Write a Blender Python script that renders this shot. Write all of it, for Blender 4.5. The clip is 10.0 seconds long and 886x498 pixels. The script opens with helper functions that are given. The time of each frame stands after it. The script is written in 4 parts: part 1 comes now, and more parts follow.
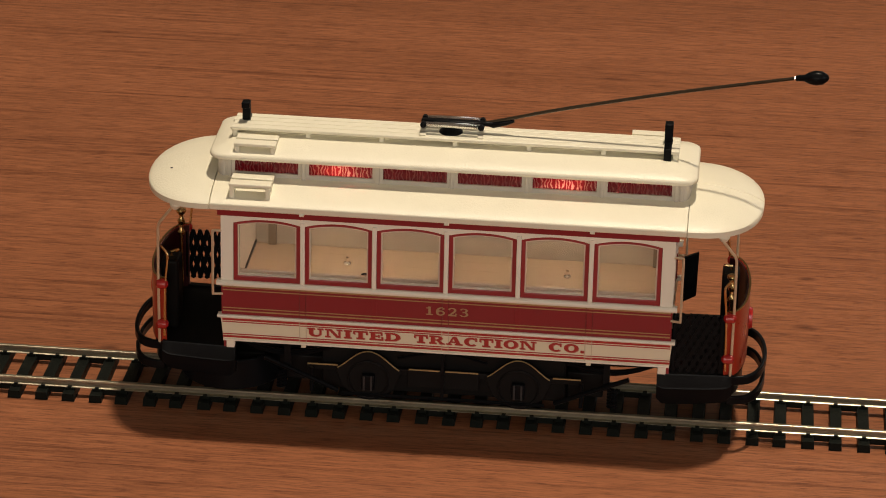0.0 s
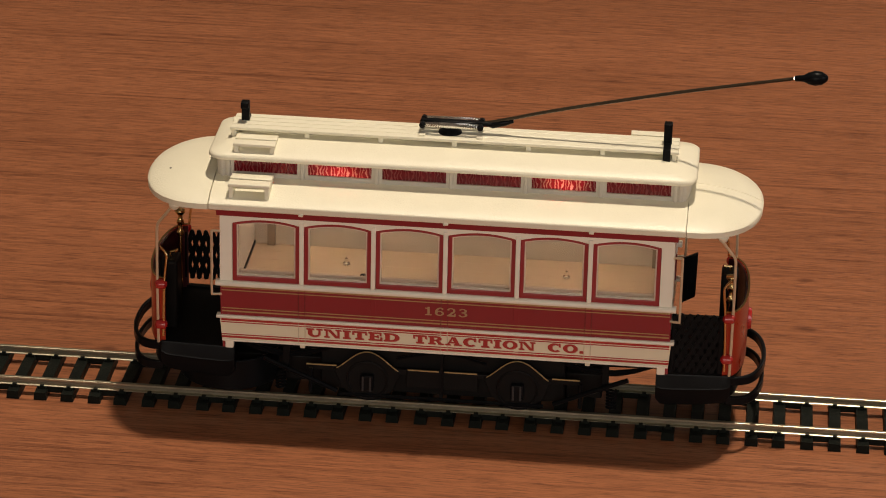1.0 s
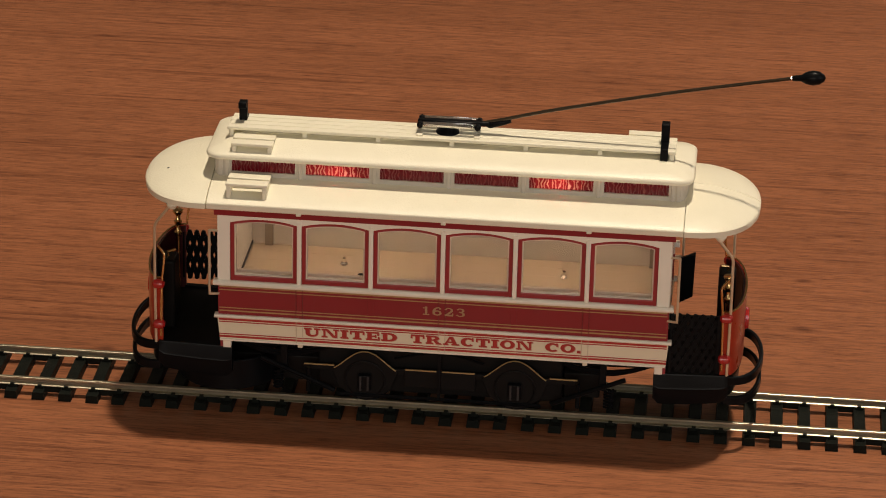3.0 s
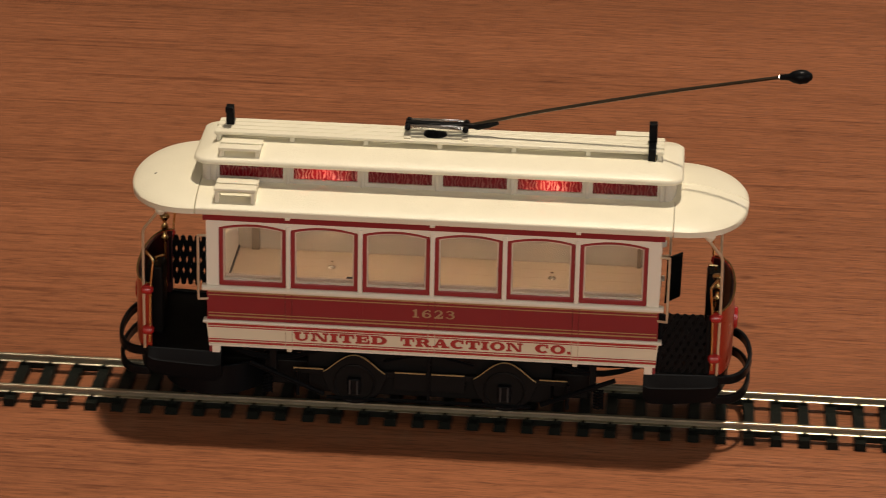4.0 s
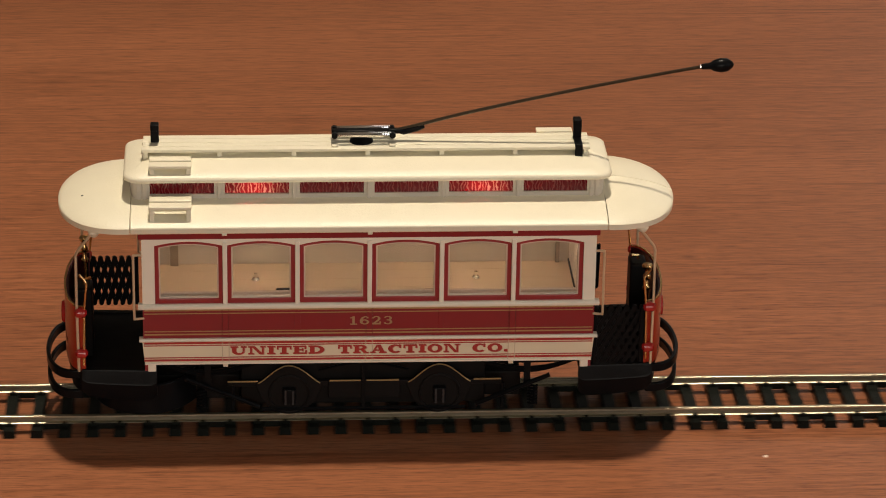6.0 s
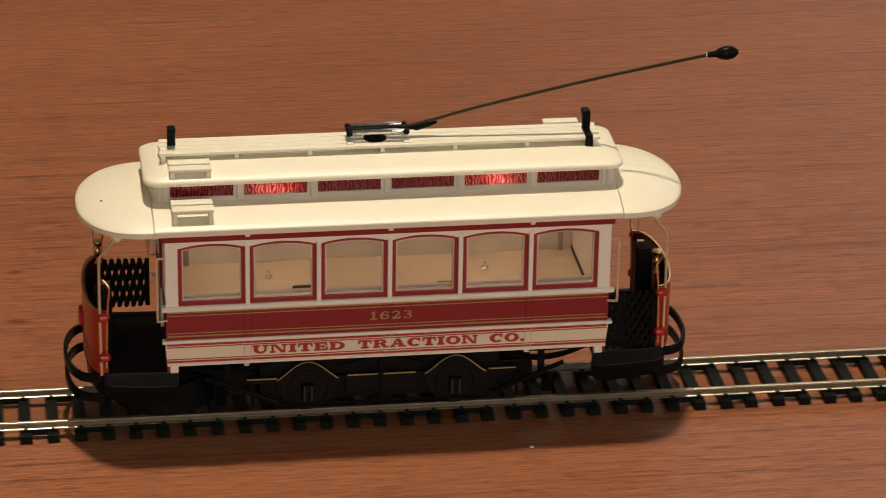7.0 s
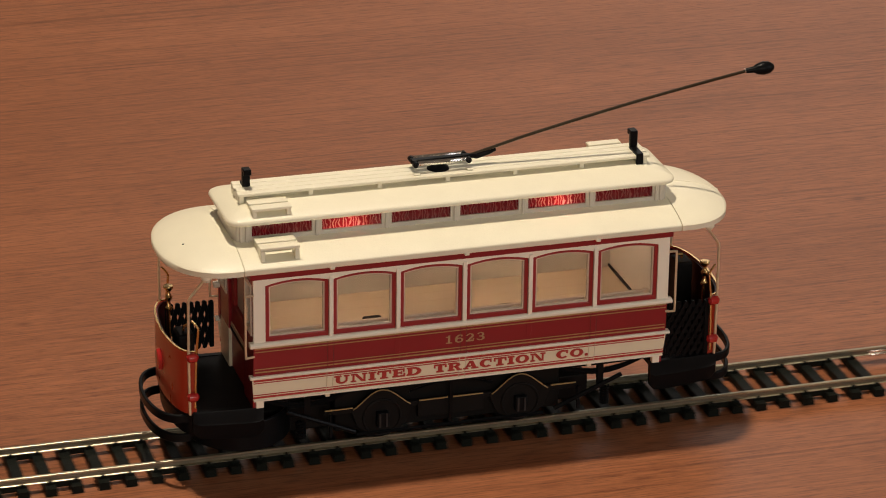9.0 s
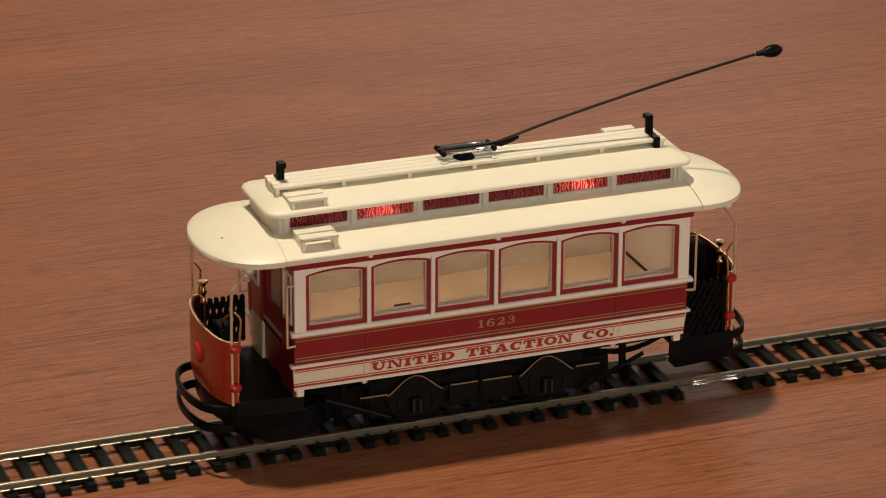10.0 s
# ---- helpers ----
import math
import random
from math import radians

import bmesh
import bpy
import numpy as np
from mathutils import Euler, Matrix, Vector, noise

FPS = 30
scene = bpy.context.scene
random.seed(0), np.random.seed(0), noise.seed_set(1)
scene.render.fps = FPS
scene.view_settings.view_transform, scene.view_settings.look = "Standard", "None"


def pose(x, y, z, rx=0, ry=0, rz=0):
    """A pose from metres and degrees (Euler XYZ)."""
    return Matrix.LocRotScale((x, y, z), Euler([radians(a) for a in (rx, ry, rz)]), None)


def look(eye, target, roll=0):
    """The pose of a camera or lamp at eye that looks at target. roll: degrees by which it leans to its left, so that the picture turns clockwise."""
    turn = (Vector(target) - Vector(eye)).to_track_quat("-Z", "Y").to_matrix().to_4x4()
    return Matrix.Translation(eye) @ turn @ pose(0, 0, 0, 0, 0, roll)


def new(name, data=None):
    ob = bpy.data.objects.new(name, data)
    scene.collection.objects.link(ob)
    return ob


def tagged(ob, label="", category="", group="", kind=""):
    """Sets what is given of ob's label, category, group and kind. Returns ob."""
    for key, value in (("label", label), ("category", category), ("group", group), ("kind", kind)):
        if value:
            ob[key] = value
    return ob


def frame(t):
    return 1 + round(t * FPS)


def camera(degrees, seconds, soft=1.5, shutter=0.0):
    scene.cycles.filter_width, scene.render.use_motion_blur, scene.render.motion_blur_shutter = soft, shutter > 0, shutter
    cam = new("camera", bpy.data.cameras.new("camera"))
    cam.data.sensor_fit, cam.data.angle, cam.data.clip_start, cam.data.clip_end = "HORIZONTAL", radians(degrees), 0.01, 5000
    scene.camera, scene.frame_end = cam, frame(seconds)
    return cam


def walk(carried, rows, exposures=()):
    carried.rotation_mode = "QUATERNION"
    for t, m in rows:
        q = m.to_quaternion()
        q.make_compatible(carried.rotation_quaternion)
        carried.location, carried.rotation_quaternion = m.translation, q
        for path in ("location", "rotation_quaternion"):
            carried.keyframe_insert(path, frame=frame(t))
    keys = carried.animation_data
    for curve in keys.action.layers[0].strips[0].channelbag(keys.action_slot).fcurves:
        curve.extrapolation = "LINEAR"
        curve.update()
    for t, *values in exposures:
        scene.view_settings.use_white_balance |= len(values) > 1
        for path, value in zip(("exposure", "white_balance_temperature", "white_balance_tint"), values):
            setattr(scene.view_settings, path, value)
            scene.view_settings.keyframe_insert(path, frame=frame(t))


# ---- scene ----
# A toy tram runs along a straight piece of model track on a wooden table; the camera stands on a tripod and pans after it.
cam = camera(15.0, 10.0, soft=1.0, shutter=0.5)
PATH = [
    (0, 0.06748, -0.74705, 0.37409, 66.116, -1.160, 5.882),
    (2.5, 0.06742, -0.74865, 0.37044, 66.400, -1.221, 5.853),
    (3.8, 0.06803, -0.74891, 0.37149, 66.341, -1.266, 5.617),
    (3.9, 0.06803, -0.74898, 0.37111, 66.373, -1.197, 5.251),
    (4, 0.06789, -0.74945, 0.37072, 66.427, -1.033, 4.717),
    (4.5, 0.07271, -0.75033, 0.37038, 66.514, -0.877, 2.030),
    (5, 0.07894, -0.75127, 0.37134, 66.509, -0.813, -0.359),
    (5.5, 0.08430, -0.75034, 0.37485, 66.252, -0.643, -1.664),
    (5.7, 0.08450, -0.75124, 0.37458, 66.307, -0.740, -2.221),
    (6.8, 0.08333, -0.75303, 0.38590, 65.690, -0.923, -7.186),
    (7, 0.08221, -0.75172, 0.38836, 65.508, -0.885, -7.983),
    (7.5, 0.08006, -0.75103, 0.38890, 65.526, -0.975, -10.128),
    (8, 0.07545, -0.75114, 0.38941, 65.964, -0.882, -12.676),
    (8.5, 0.07282, -0.75404, 0.38642, 66.701, -0.787, -14.650),
    (9, 0.07269, -0.75566, 0.38339, 67.139, -0.695, -16.548),
    (9.5, 0.07003, -0.75611, 0.38164, 67.426, -0.444, -18.825),
    (10, 0.06935, -0.75878, 0.37640, 67.960, -0.306, -20.606),
]
walk(cam, [(t, pose(x, y, z, rx, ry, rz)) for t, x, y, z, rx, ry, rz in PATH], exposures=((0, -0.02), (5.5, -0.02), (7.5, -0.02), (10, -0.01)))

# ---- light ----
world = bpy.data.worlds.new("room_air")
scene.world = world
world.use_nodes = True
world.node_tree.nodes["Background"].inputs[0].default_value = (1.0, 0.82, 0.62, 1)
world.node_tree.nodes["Background"].inputs[1].default_value = 0.02


def area_lamp(name, eye, target, size_x, size_y, watts, colour):
    lamp = bpy.data.lights.new(name, "AREA")
    lamp.shape, lamp.size, lamp.size_y = "RECTANGLE", size_x, size_y
    lamp.energy, lamp.color = watts, colour
    ob = new(name, lamp)
    ob.matrix_world = look(eye, target)
    return ob


area_lamp("ceiling_lamp", (0.175, 0.16, 1.62), (0.10, 0.0, 0.0), 0.08, 0.08, 22.8, (1.0, 0.84, 0.65))
# added fill from behind the camera to brighten the tram's near side; no window there
area_lamp("south_fill_light", (0.1, -2.5, 0.75), (0.1, 0.0, 0.1), 1.3, 0.9, 17.0, (1.0, 0.90, 0.77))
# added cool fill, not a known source, lifting the shadow before the tram
area_lamp("east_fill_light", (1.8, -0.95, 0.65), (0.4, 0.0, 0.0), 0.8, 0.9, 6.5, (0.94, 0.95, 1.0))
area_lamp("north_window_light", (1.2, 2.55, 1.0), (0.6, 0.0, 0.0), 1.15, 0.9, 4.3, (1.0, 0.94, 0.88))

# ---- materials ----
def nodes_of(name):
    m = bpy.data.materials.new(name)
    m.use_nodes = True
    nt = m.node_tree
    return m, nt, nt.nodes["Principled BSDF"]


def paint(name, colour, rough=0.4, metal=0.0, vary=0.12, scale=180.0, bump=0.15, bump_scale=2500.0, coat=0.0, spec=0.5):
    """A surface with soft uneven tone, fine relief and small changes of gloss."""
    m, nt, b = nodes_of(name)
    tex = nt.nodes.new("ShaderNodeTexCoord")
    n1 = nt.nodes.new("ShaderNodeTexNoise")
    n1.inputs["Scale"].default_value, n1.inputs["Detail"].default_value = scale, 6
    nt.links.new(tex.outputs["Object"], n1.inputs["Vector"])
    ramp = nt.nodes.new("ShaderNodeMix")
    ramp.data_type = "RGBA"
    dark = [c * (1 - vary) for c in colour]
    light = [min(1, c * (1 + vary)) for c in colour]
    ramp.inputs["A"].default_value, ramp.inputs["B"].default_value = (*dark, 1), (*light, 1)
    nt.links.new(n1.outputs["Fac"], ramp.inputs["Factor"])
    nt.links.new(ramp.outputs["Result"], b.inputs["Base Color"])
    n2 = nt.nodes.new("ShaderNodeTexNoise")
    n2.inputs["Scale"].default_value, n2.inputs["Detail"].default_value = bump_scale, 3
    nt.links.new(tex.outputs["Object"], n2.inputs["Vector"])
    bp = nt.nodes.new("ShaderNodeBump")
    bp.inputs["Strength"].default_value, bp.inputs["Distance"].default_value = bump, 0.0002
    nt.links.new(n2.outputs["Fac"], bp.inputs["Height"])
    nt.links.new(bp.outputs["Normal"], b.inputs["Normal"])
    mr = nt.nodes.new("ShaderNodeMapRange")
    mr.inputs["To Min"].default_value, mr.inputs["To Max"].default_value = max(0.03, rough - 0.1), min(1, rough + 0.1)
    nt.links.new(n1.outputs["Fac"], mr.inputs["Value"])
    nt.links.new(mr.outputs["Result"], b.inputs["Roughness"])
    b.inputs["Metallic"].default_value = metal
    b.inputs["Coat Weight"].default_value = coat
    b.inputs["Specular IOR Level"].default_value = spec
    return m


CREAM_ROOF = paint("cream_roof_paint", (0.865, 0.825, 0.66), 0.36, vary=0.04, bump=0.45, bump_scale=2200)
CREAM = paint("cream_body_paint", (0.82, 0.75, 0.575), 0.4, vary=0.05)
WHITE = paint("white_trim_paint", (0.92, 0.86, 0.735), 0.36, vary=0.04)
GREY_TRIM = paint("grey_white_plastic", (0.60, 0.555, 0.48), 0.4, vary=0.06)
RED = paint("crimson_paint", (0.25, 0.013, 0.020), 0.33, vary=0.08, coat=0.2)
RED_FRAME = paint("crimson_frame_paint", (0.30, 0.020, 0.022), 0.35, vary=0.08)
SEAM_RED = paint("dull_red_seam", (0.17, 0.018, 0.018), 0.5, vary=0.15)
SEAM_TAN = paint("tan_seam", (0.62, 0.52, 0.39), 0.5, vary=0.15)
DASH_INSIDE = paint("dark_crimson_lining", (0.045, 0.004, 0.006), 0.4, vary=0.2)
DASH_RED = paint("orange_red_paint", (0.40, 0.035, 0.014), 0.3, vary=0.1, coat=0.3)
RED_PLASTIC = paint("red_plastic", (0.42, 0.02, 0.02), 0.25, vary=0.05, coat=0.4)
GOLD_LINE = paint("dull_gold_line", (0.44, 0.31, 0.14), 0.4, metal=0.4, vary=0.2)
LETTER_RED = paint("red_lettering", (0.42, 0.035, 0.03), 0.5, vary=0.1)
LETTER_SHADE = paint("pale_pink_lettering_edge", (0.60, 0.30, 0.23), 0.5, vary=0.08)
LETTER_GOLD = paint("gold_lettering", (0.44, 0.29, 0.16), 0.45, metal=0.2, vary=0.15)
BLACK = paint("black_plastic", (0.0075, 0.0068, 0.0068), 0.5, vary=0.25, spec=0.12)
BLACK_SATIN = paint("black_satin_metal", (0.005, 0.0055, 0.0065), 0.33, vary=0.25, spec=0.09)
GLINT_GREY = paint("glint_grey_metal", (0.02, 0.02, 0.022), 0.4, vary=0.3)
BRASS = paint("polished_brass", (0.72, 0.50, 0.22), 0.22, metal=1.0, vary=0.12)
PALE_BRASS = paint("pale_gilt_wire", (0.74, 0.62, 0.44), 0.35, metal=0.55, vary=0.12)
STEEL = paint("bright_steel", (0.95, 0.94, 0.92), 0.12, metal=1.0, vary=0.05)
RAIL = paint("nickel_silver_rail", (0.47, 0.44, 0.33), 0.38, metal=1.0, vary=0.2, scale=400, bump=0.35)
RAIL_WEB = paint("dull_rail_web", (0.23, 0.21, 0.16), 0.42, metal=0.8, vary=0.2, scale=90)
TIE = paint("black_tie_plastic", (0.006, 0.0075, 0.006), 0.5, vary=0.4, scale=300, bump=0.4, spec=0.1)
FLOOR_WOOD = paint("tan_floor_card", (0.62, 0.47, 0.33), 0.45, vary=0.08, scale=120)
LINING = paint("pale_lining_paint", (0.62, 0.54, 0.46), 0.5, vary=0.08)
INNER_WALL = paint("beige_inner_wall", (0.42, 0.355, 0.285), 0.6, vary=0.06)
PLASTER = paint("room_plaster", (0.44, 0.40, 0.35), 0.9, vary=0.05, scale=3, bump=0.1, bump_scale=80)
CARPET = paint("room_carpet", (0.20, 0.15, 0.11), 0.95, vary=0.2, scale=40)


def wood():
    """Laminated reddish brown wood, its grain along x."""
    m, nt, b = nodes_of("table_wood")
    L = nt.links.new
    tex = nt.nodes.new("ShaderNodeTexCoord")

    def noise_at(sx, sy, detail, rough=0.6, twist=0.0):
        mp = nt.nodes.new("ShaderNodeMapping")
        mp.inputs["Scale"].default_value = (sx, sy, 40)
        L(tex.outputs["Object"], mp.inputs["Vector"])
        n = nt.nodes.new("ShaderNodeTexNoise")
        n.inputs["Scale"].default_value, n.inputs["Detail"].default_value = 1.0, detail
        n.inputs["Roughness"].default_value, n.inputs["Distortion"].default_value = rough, twist
        L(mp.outputs["Vector"], n.inputs["Vector"])
        return n.outputs["Fac"]

    def ramp(value, stops):
        r = nt.nodes.new("ShaderNodeValToRGB")
        while len(r.color_ramp.elements) < len(stops):
            r.color_ramp.elements.new(0.5)
        for e, (p, c) in zip(r.color_ramp.elements, stops):
            e.position, e.color = p, (*c, 1)
        L(value, r.inputs["Fac"])
        return r.outputs["Color"]

    def mix(kind, fac, a, c):
        x = nt.nodes.new("ShaderNodeMix")
        x.data_type, x.blend_type = "RGBA", kind
        x.inputs["Factor"].default_value = fac
        L(a, x.inputs["A"])
        L(c, x.inputs["B"])
        return x.outputs["Result"]

    broad = ramp(noise_at(2.2, 18, 3, 0.5, 0.4), [(0.25, (0.232, 0.090, 0.039)), (0.5, (0.289, 0.116, 0.0535)), (0.75, (0.339, 0.140, 0.067))])
    streak = ramp(noise_at(55, 760, 5, 0.72, 0.25), [(0.30, (0.46, 0.38, 0.33)), (0.56, (1, 1, 1)), (0.74, (1.18, 1.18, 1.16))])
    fine = ramp(noise_at(130, 1700, 4, 0.78), [(0.34, (0.34, 0.27, 0.23)), (0.5, (1, 1, 1)), (0.68, (1.12, 1.12, 1.1))])
    dark = ramp(noise_at(4.5, 150, 5, 0.6, 0.5), [(0.28, (0.55, 0.48, 0.44)), (0.36, (1, 1, 1))])
    long_grain = ramp(noise_at(5, 520, 3, 0.6, 0.1), [(0.36, (0.48, 0.40, 0.35)), (0.42, (1, 1, 1)), (0.66, (1.10, 1.10, 1.09))])
    col = mix("MULTIPLY", 0.85, mix("MULTIPLY", 0.85, mix("MULTIPLY", 0.55, mix("MULTIPLY", 0.75, broad, streak), long_grain), fine), dark)
    # the tone of the whole veneer
    lift = nt.nodes.new("ShaderNodeMix")
    lift.data_type, lift.blend_type = "RGBA", "MULTIPLY"
    lift.inputs["Factor"].default_value = 1.0
    lift.inputs["B"].default_value = (1.07, 0.98, 0.915, 1)
    L(col, lift.inputs["A"])
    col = lift.outputs["Result"]
    # small knots
    for kx, ky, half in ((0.0876, 0.0577, 0.0016), (0.088, 0.089, 0.0013), (0.2085, 0.0932, 0.0015), (0.47, 0.12, 0.0016), (-0.09, 0.02, 0.0014)):
        off = nt.nodes.new("ShaderNodeVectorMath")
        off.operation = "SUBTRACT"
        off.inputs[1].default_value = (kx, ky, 0)
        L(tex.outputs["Object"], off.inputs[0])
        squash = nt.nodes.new("ShaderNodeVectorMath")
        squash.operation = "MULTIPLY"
        squash.inputs[1].default_value = (0.55, 1, 0)
        L(off.outputs["Vector"], squash.inputs[0])
        far = nt.nodes.new("ShaderNodeVectorMath")
        far.operation = "LENGTH"
        L(squash.outputs["Vector"], far.inputs[0])
        rng = nt.nodes.new("ShaderNodeMapRange")
        rng.interpolation_type = "SMOOTHSTEP"
        rng.inputs["From Max"].default_value = half * 1.6
        L(far.outputs["Value"], rng.inputs["Value"])
        spot = ramp(rng.outputs["Result"], [(0.0, (0.42, 0.36, 0.33)), (1.0, (1, 1, 1))])
        col = mix("MULTIPLY", 0.85, col, spot)
    L(col, b.inputs["Base Color"])
    bp = nt.nodes.new("ShaderNodeBump")
    bp.inputs["Strength"].default_value, bp.inputs["Distance"].default_value = 0.12, 0.0002
    L(noise_at(30, 1300, 4, 0.7), bp.inputs["Height"])
    L(bp.outputs["Normal"], b.inputs["Normal"])
    b.inputs["Roughness"].default_value = 0.43
    return m


WOOD = wood()


def clear_pane():
    m, nt, b = nodes_of("clear_plastic_pane")
    t = nt.nodes.new("ShaderNodeBsdfTransparent")
    t.inputs[0].default_value = (0.97, 0.94, 0.90, 1)
    g = nt.nodes.new("ShaderNodeBsdfGlossy")
    g.inputs["Roughness"].default_value = 0.06
    fr = nt.nodes.new("ShaderNodeFresnel")
    fr.inputs["IOR"].default_value = 1.45
    mx = nt.nodes.new("ShaderNodeMixShader")
    nt.links.new(fr.outputs[0], mx.inputs[0])
    nt.links.new(t.outputs[0], mx.inputs[1])
    nt.links.new(g.outputs[0], mx.inputs[2])
    nt.links.new(mx.outputs[0], nt.nodes["Material Output"].inputs[0])
    return m


def red_foil():
    """Embossed red film: glossy crimson; pale ridge colour stands in for bulb light refracted by it."""
    m, nt, b = nodes_of("embossed_red_film")
    L = nt.links.new
    b.inputs["Base Color"].default_value = (0.20, 0.010, 0.020, 1)
    b.inputs["Roughness"].default_value = 0.16
    tex = nt.nodes.new("ShaderNodeTexCoord")
    wave = nt.nodes.new("ShaderNodeTexWave")
    wave.wave_type, wave.bands_direction = "BANDS", "X"
    wave.inputs["Scale"].default_value, wave.inputs["Distortion"].default_value = 370, 8.0
    wave.inputs["Detail"].default_value, wave.inputs["Detail Scale"].default_value = 2.0, 1.6
    mp = nt.nodes.new("ShaderNodeMapping")
    mp.inputs["Scale"].default_value = (1.0, 1.0, 0.8)
    L(tex.outputs["Object"], mp.inputs["Vector"])
    L(mp.outputs["Vector"], wave.inputs["Vector"])
    ridge = nt.nodes.new("ShaderNodeValToRGB")
    el = ridge.color_ramp.elements
    el[0].position, el[0].color = 0.5, (0.30, 0.008, 0.018, 1)
    el[1].position, el[1].color = 0.95, (0.95, 0.60, 0.54, 1)
    L(wave.outputs["Fac"], ridge.inputs["Fac"])
    thin = nt.nodes.new("ShaderNodeBsdfTranslucent")
    L(ridge.outputs["Color"], thin.inputs["Color"])
    bp = nt.nodes.new("ShaderNodeBump")
    bp.inputs["Strength"].default_value, bp.inputs["Distance"].default_value = 0.25, 0.0002
    L(wave.outputs["Fac"], bp.inputs["Height"])
    L(bp.outputs["Normal"], b.inputs["Normal"])
    mx = nt.nodes.new("ShaderNodeMixShader")
    mx.inputs[0].default_value = 0.38
    L(b.outputs[0], mx.inputs[1])
    L(thin.outputs[0], mx.inputs[2])
    L(mx.outputs[0], nt.nodes["Material Output"].inputs[0])
    return m


def bulb_glow():
    m, nt, b = nodes_of("bulb_glow")
    b.inputs["Emission Color"].default_value = (1.0, 0.87, 0.74, 1)
    b.inputs["Emission Strength"].default_value = 84.0
    return m


GLASS, FOIL, BULB = clear_pane(), red_foil(), bulb_glow()
RIM = paint("pale_clear_plastic_edge", (0.66, 0.55, 0.46), 0.12, vary=0.05, coat=0.6)

# ---- mesh helpers: all their lengths are in millimetres ----
MM = 0.001


def box(bm, x0, x1, y0, y1, z0, z1):
    v = [bm.verts.new((x, y, z)) for x in (x0, x1) for y in (y0, y1) for z in (z0, z1)]
    for f in ((0, 1, 3, 2), (4, 6, 7, 5), (0, 4, 5, 1), (2, 3, 7, 6), (0, 2, 6, 4), (1, 5, 7, 3)):
        bm.faces.new([v[i] for i in f])


def place(axis, p, a):
    return {"x": (a, p[0], p[1]), "y": (p[0], a, p[1]), "z": (p[0], p[1], a)}[axis]


def prism(bm, pts, axis, a0, a1):
    """An outline of (x, z), (y, z) or (x, y) points pulled along an axis."""
    lo = [bm.verts.new(place(axis, p, a0)) for p in pts]
    hi = [bm.verts.new(place(axis, p, a1)) for p in pts]
    n = len(pts)
    bm.faces.new(lo)
    bm.faces.new(hi[::-1])
    for i in range(n):
        bm.faces.new((lo[i], lo[(i + 1) % n], hi[(i + 1) % n], hi[i]))


def ring(bm, outer, inner, axis, a0, a1):
    """A frame between two outlines of as many points."""
    loops = [[bm.verts.new(place(axis, p, a)) for p in pts] for pts in (outer, inner) for a in (a0, a1)]
    n = len(outer)
    for i in range(n):
        j = (i + 1) % n
        for a, b in ((0, 1), (1, 3), (3, 2), (2, 0)):
            bm.faces.new((loops[a][i], loops[a][j], loops[b][j], loops[b][i]))


def tube(bm, pts, r, n=8, close=False):
    """A round rod along points."""
    pts = [Vector(p) for p in pts]
    rings, up = [], Vector((0.13, 0.21, 0.97)).normalized()
    for i, p in enumerate(pts):
        a = pts[i - 1] if i or close else p
        b = pts[(i + 1) % len(pts)] if i < len(pts) - 1 or close else p
        d = (b - a).normalized()
        u = d.cross(up)
        if u.length < 0.05:
            u = d.cross(Vector((1, 0, 0)))
        u.normalize()
        w = d.cross(u)
        rings.append([bm.verts.new(p + r * (math.cos(k * 2 * math.pi / n) * u + math.sin(k * 2 * math.pi / n) * w)) for k in range(n)])
    for i in range(len(rings) - (0 if close else 1)):
        a, b = rings[i], rings[(i + 1) % len(rings)]
        for k in range(n):
            bm.faces.new((a[k], a[(k + 1) % n], b[(k + 1) % n], b[k]))
    if not close:
        bm.faces.new(rings[0][::-1])
        bm.faces.new(rings[-1])


def lathe(bm, profile, centre, axis="z", n=20):
    """A turned body from (radius, height) pairs."""
    rows = []
    for r, h in profile:
        row = []
        for k in range(n):
            a = 2 * math.pi * k / n
            c, s = r * math.cos(a), r * math.sin(a)
            q = {"x": (h, c, s), "y": (c, h, s), "z": (c, s, h)}[axis]
            row.append(bm.verts.new(Vector(q) + Vector(centre)))
        rows.append(row)
    for a, b in zip(rows, rows[1:]):
        for k in range(n):
            bm.faces.new((a[k], a[(k + 1) % n], b[(k + 1) % n], b[k]))
    bm.faces.new(rows[0])
    bm.faces.new(rows[-1])


def curve_points(pts, steps=6):
    """A smooth line through points."""
    pts = [Vector(p) for p in pts]
    out = []
    for i in range(len(pts) - 1):
        a, b, c, d = pts[max(i - 1, 0)], pts[i], pts[i + 1], pts[min(i + 2, len(pts) - 1)]
        for k in range(steps):
            t = k / steps
            out.append(0.5 * (2 * b + (c - a) * t + (2 * a - 5 * b + 4 * c - d) * t * t + (3 * b - a - 3 * c + d) * t ** 3))
    return out + [pts[-1]]


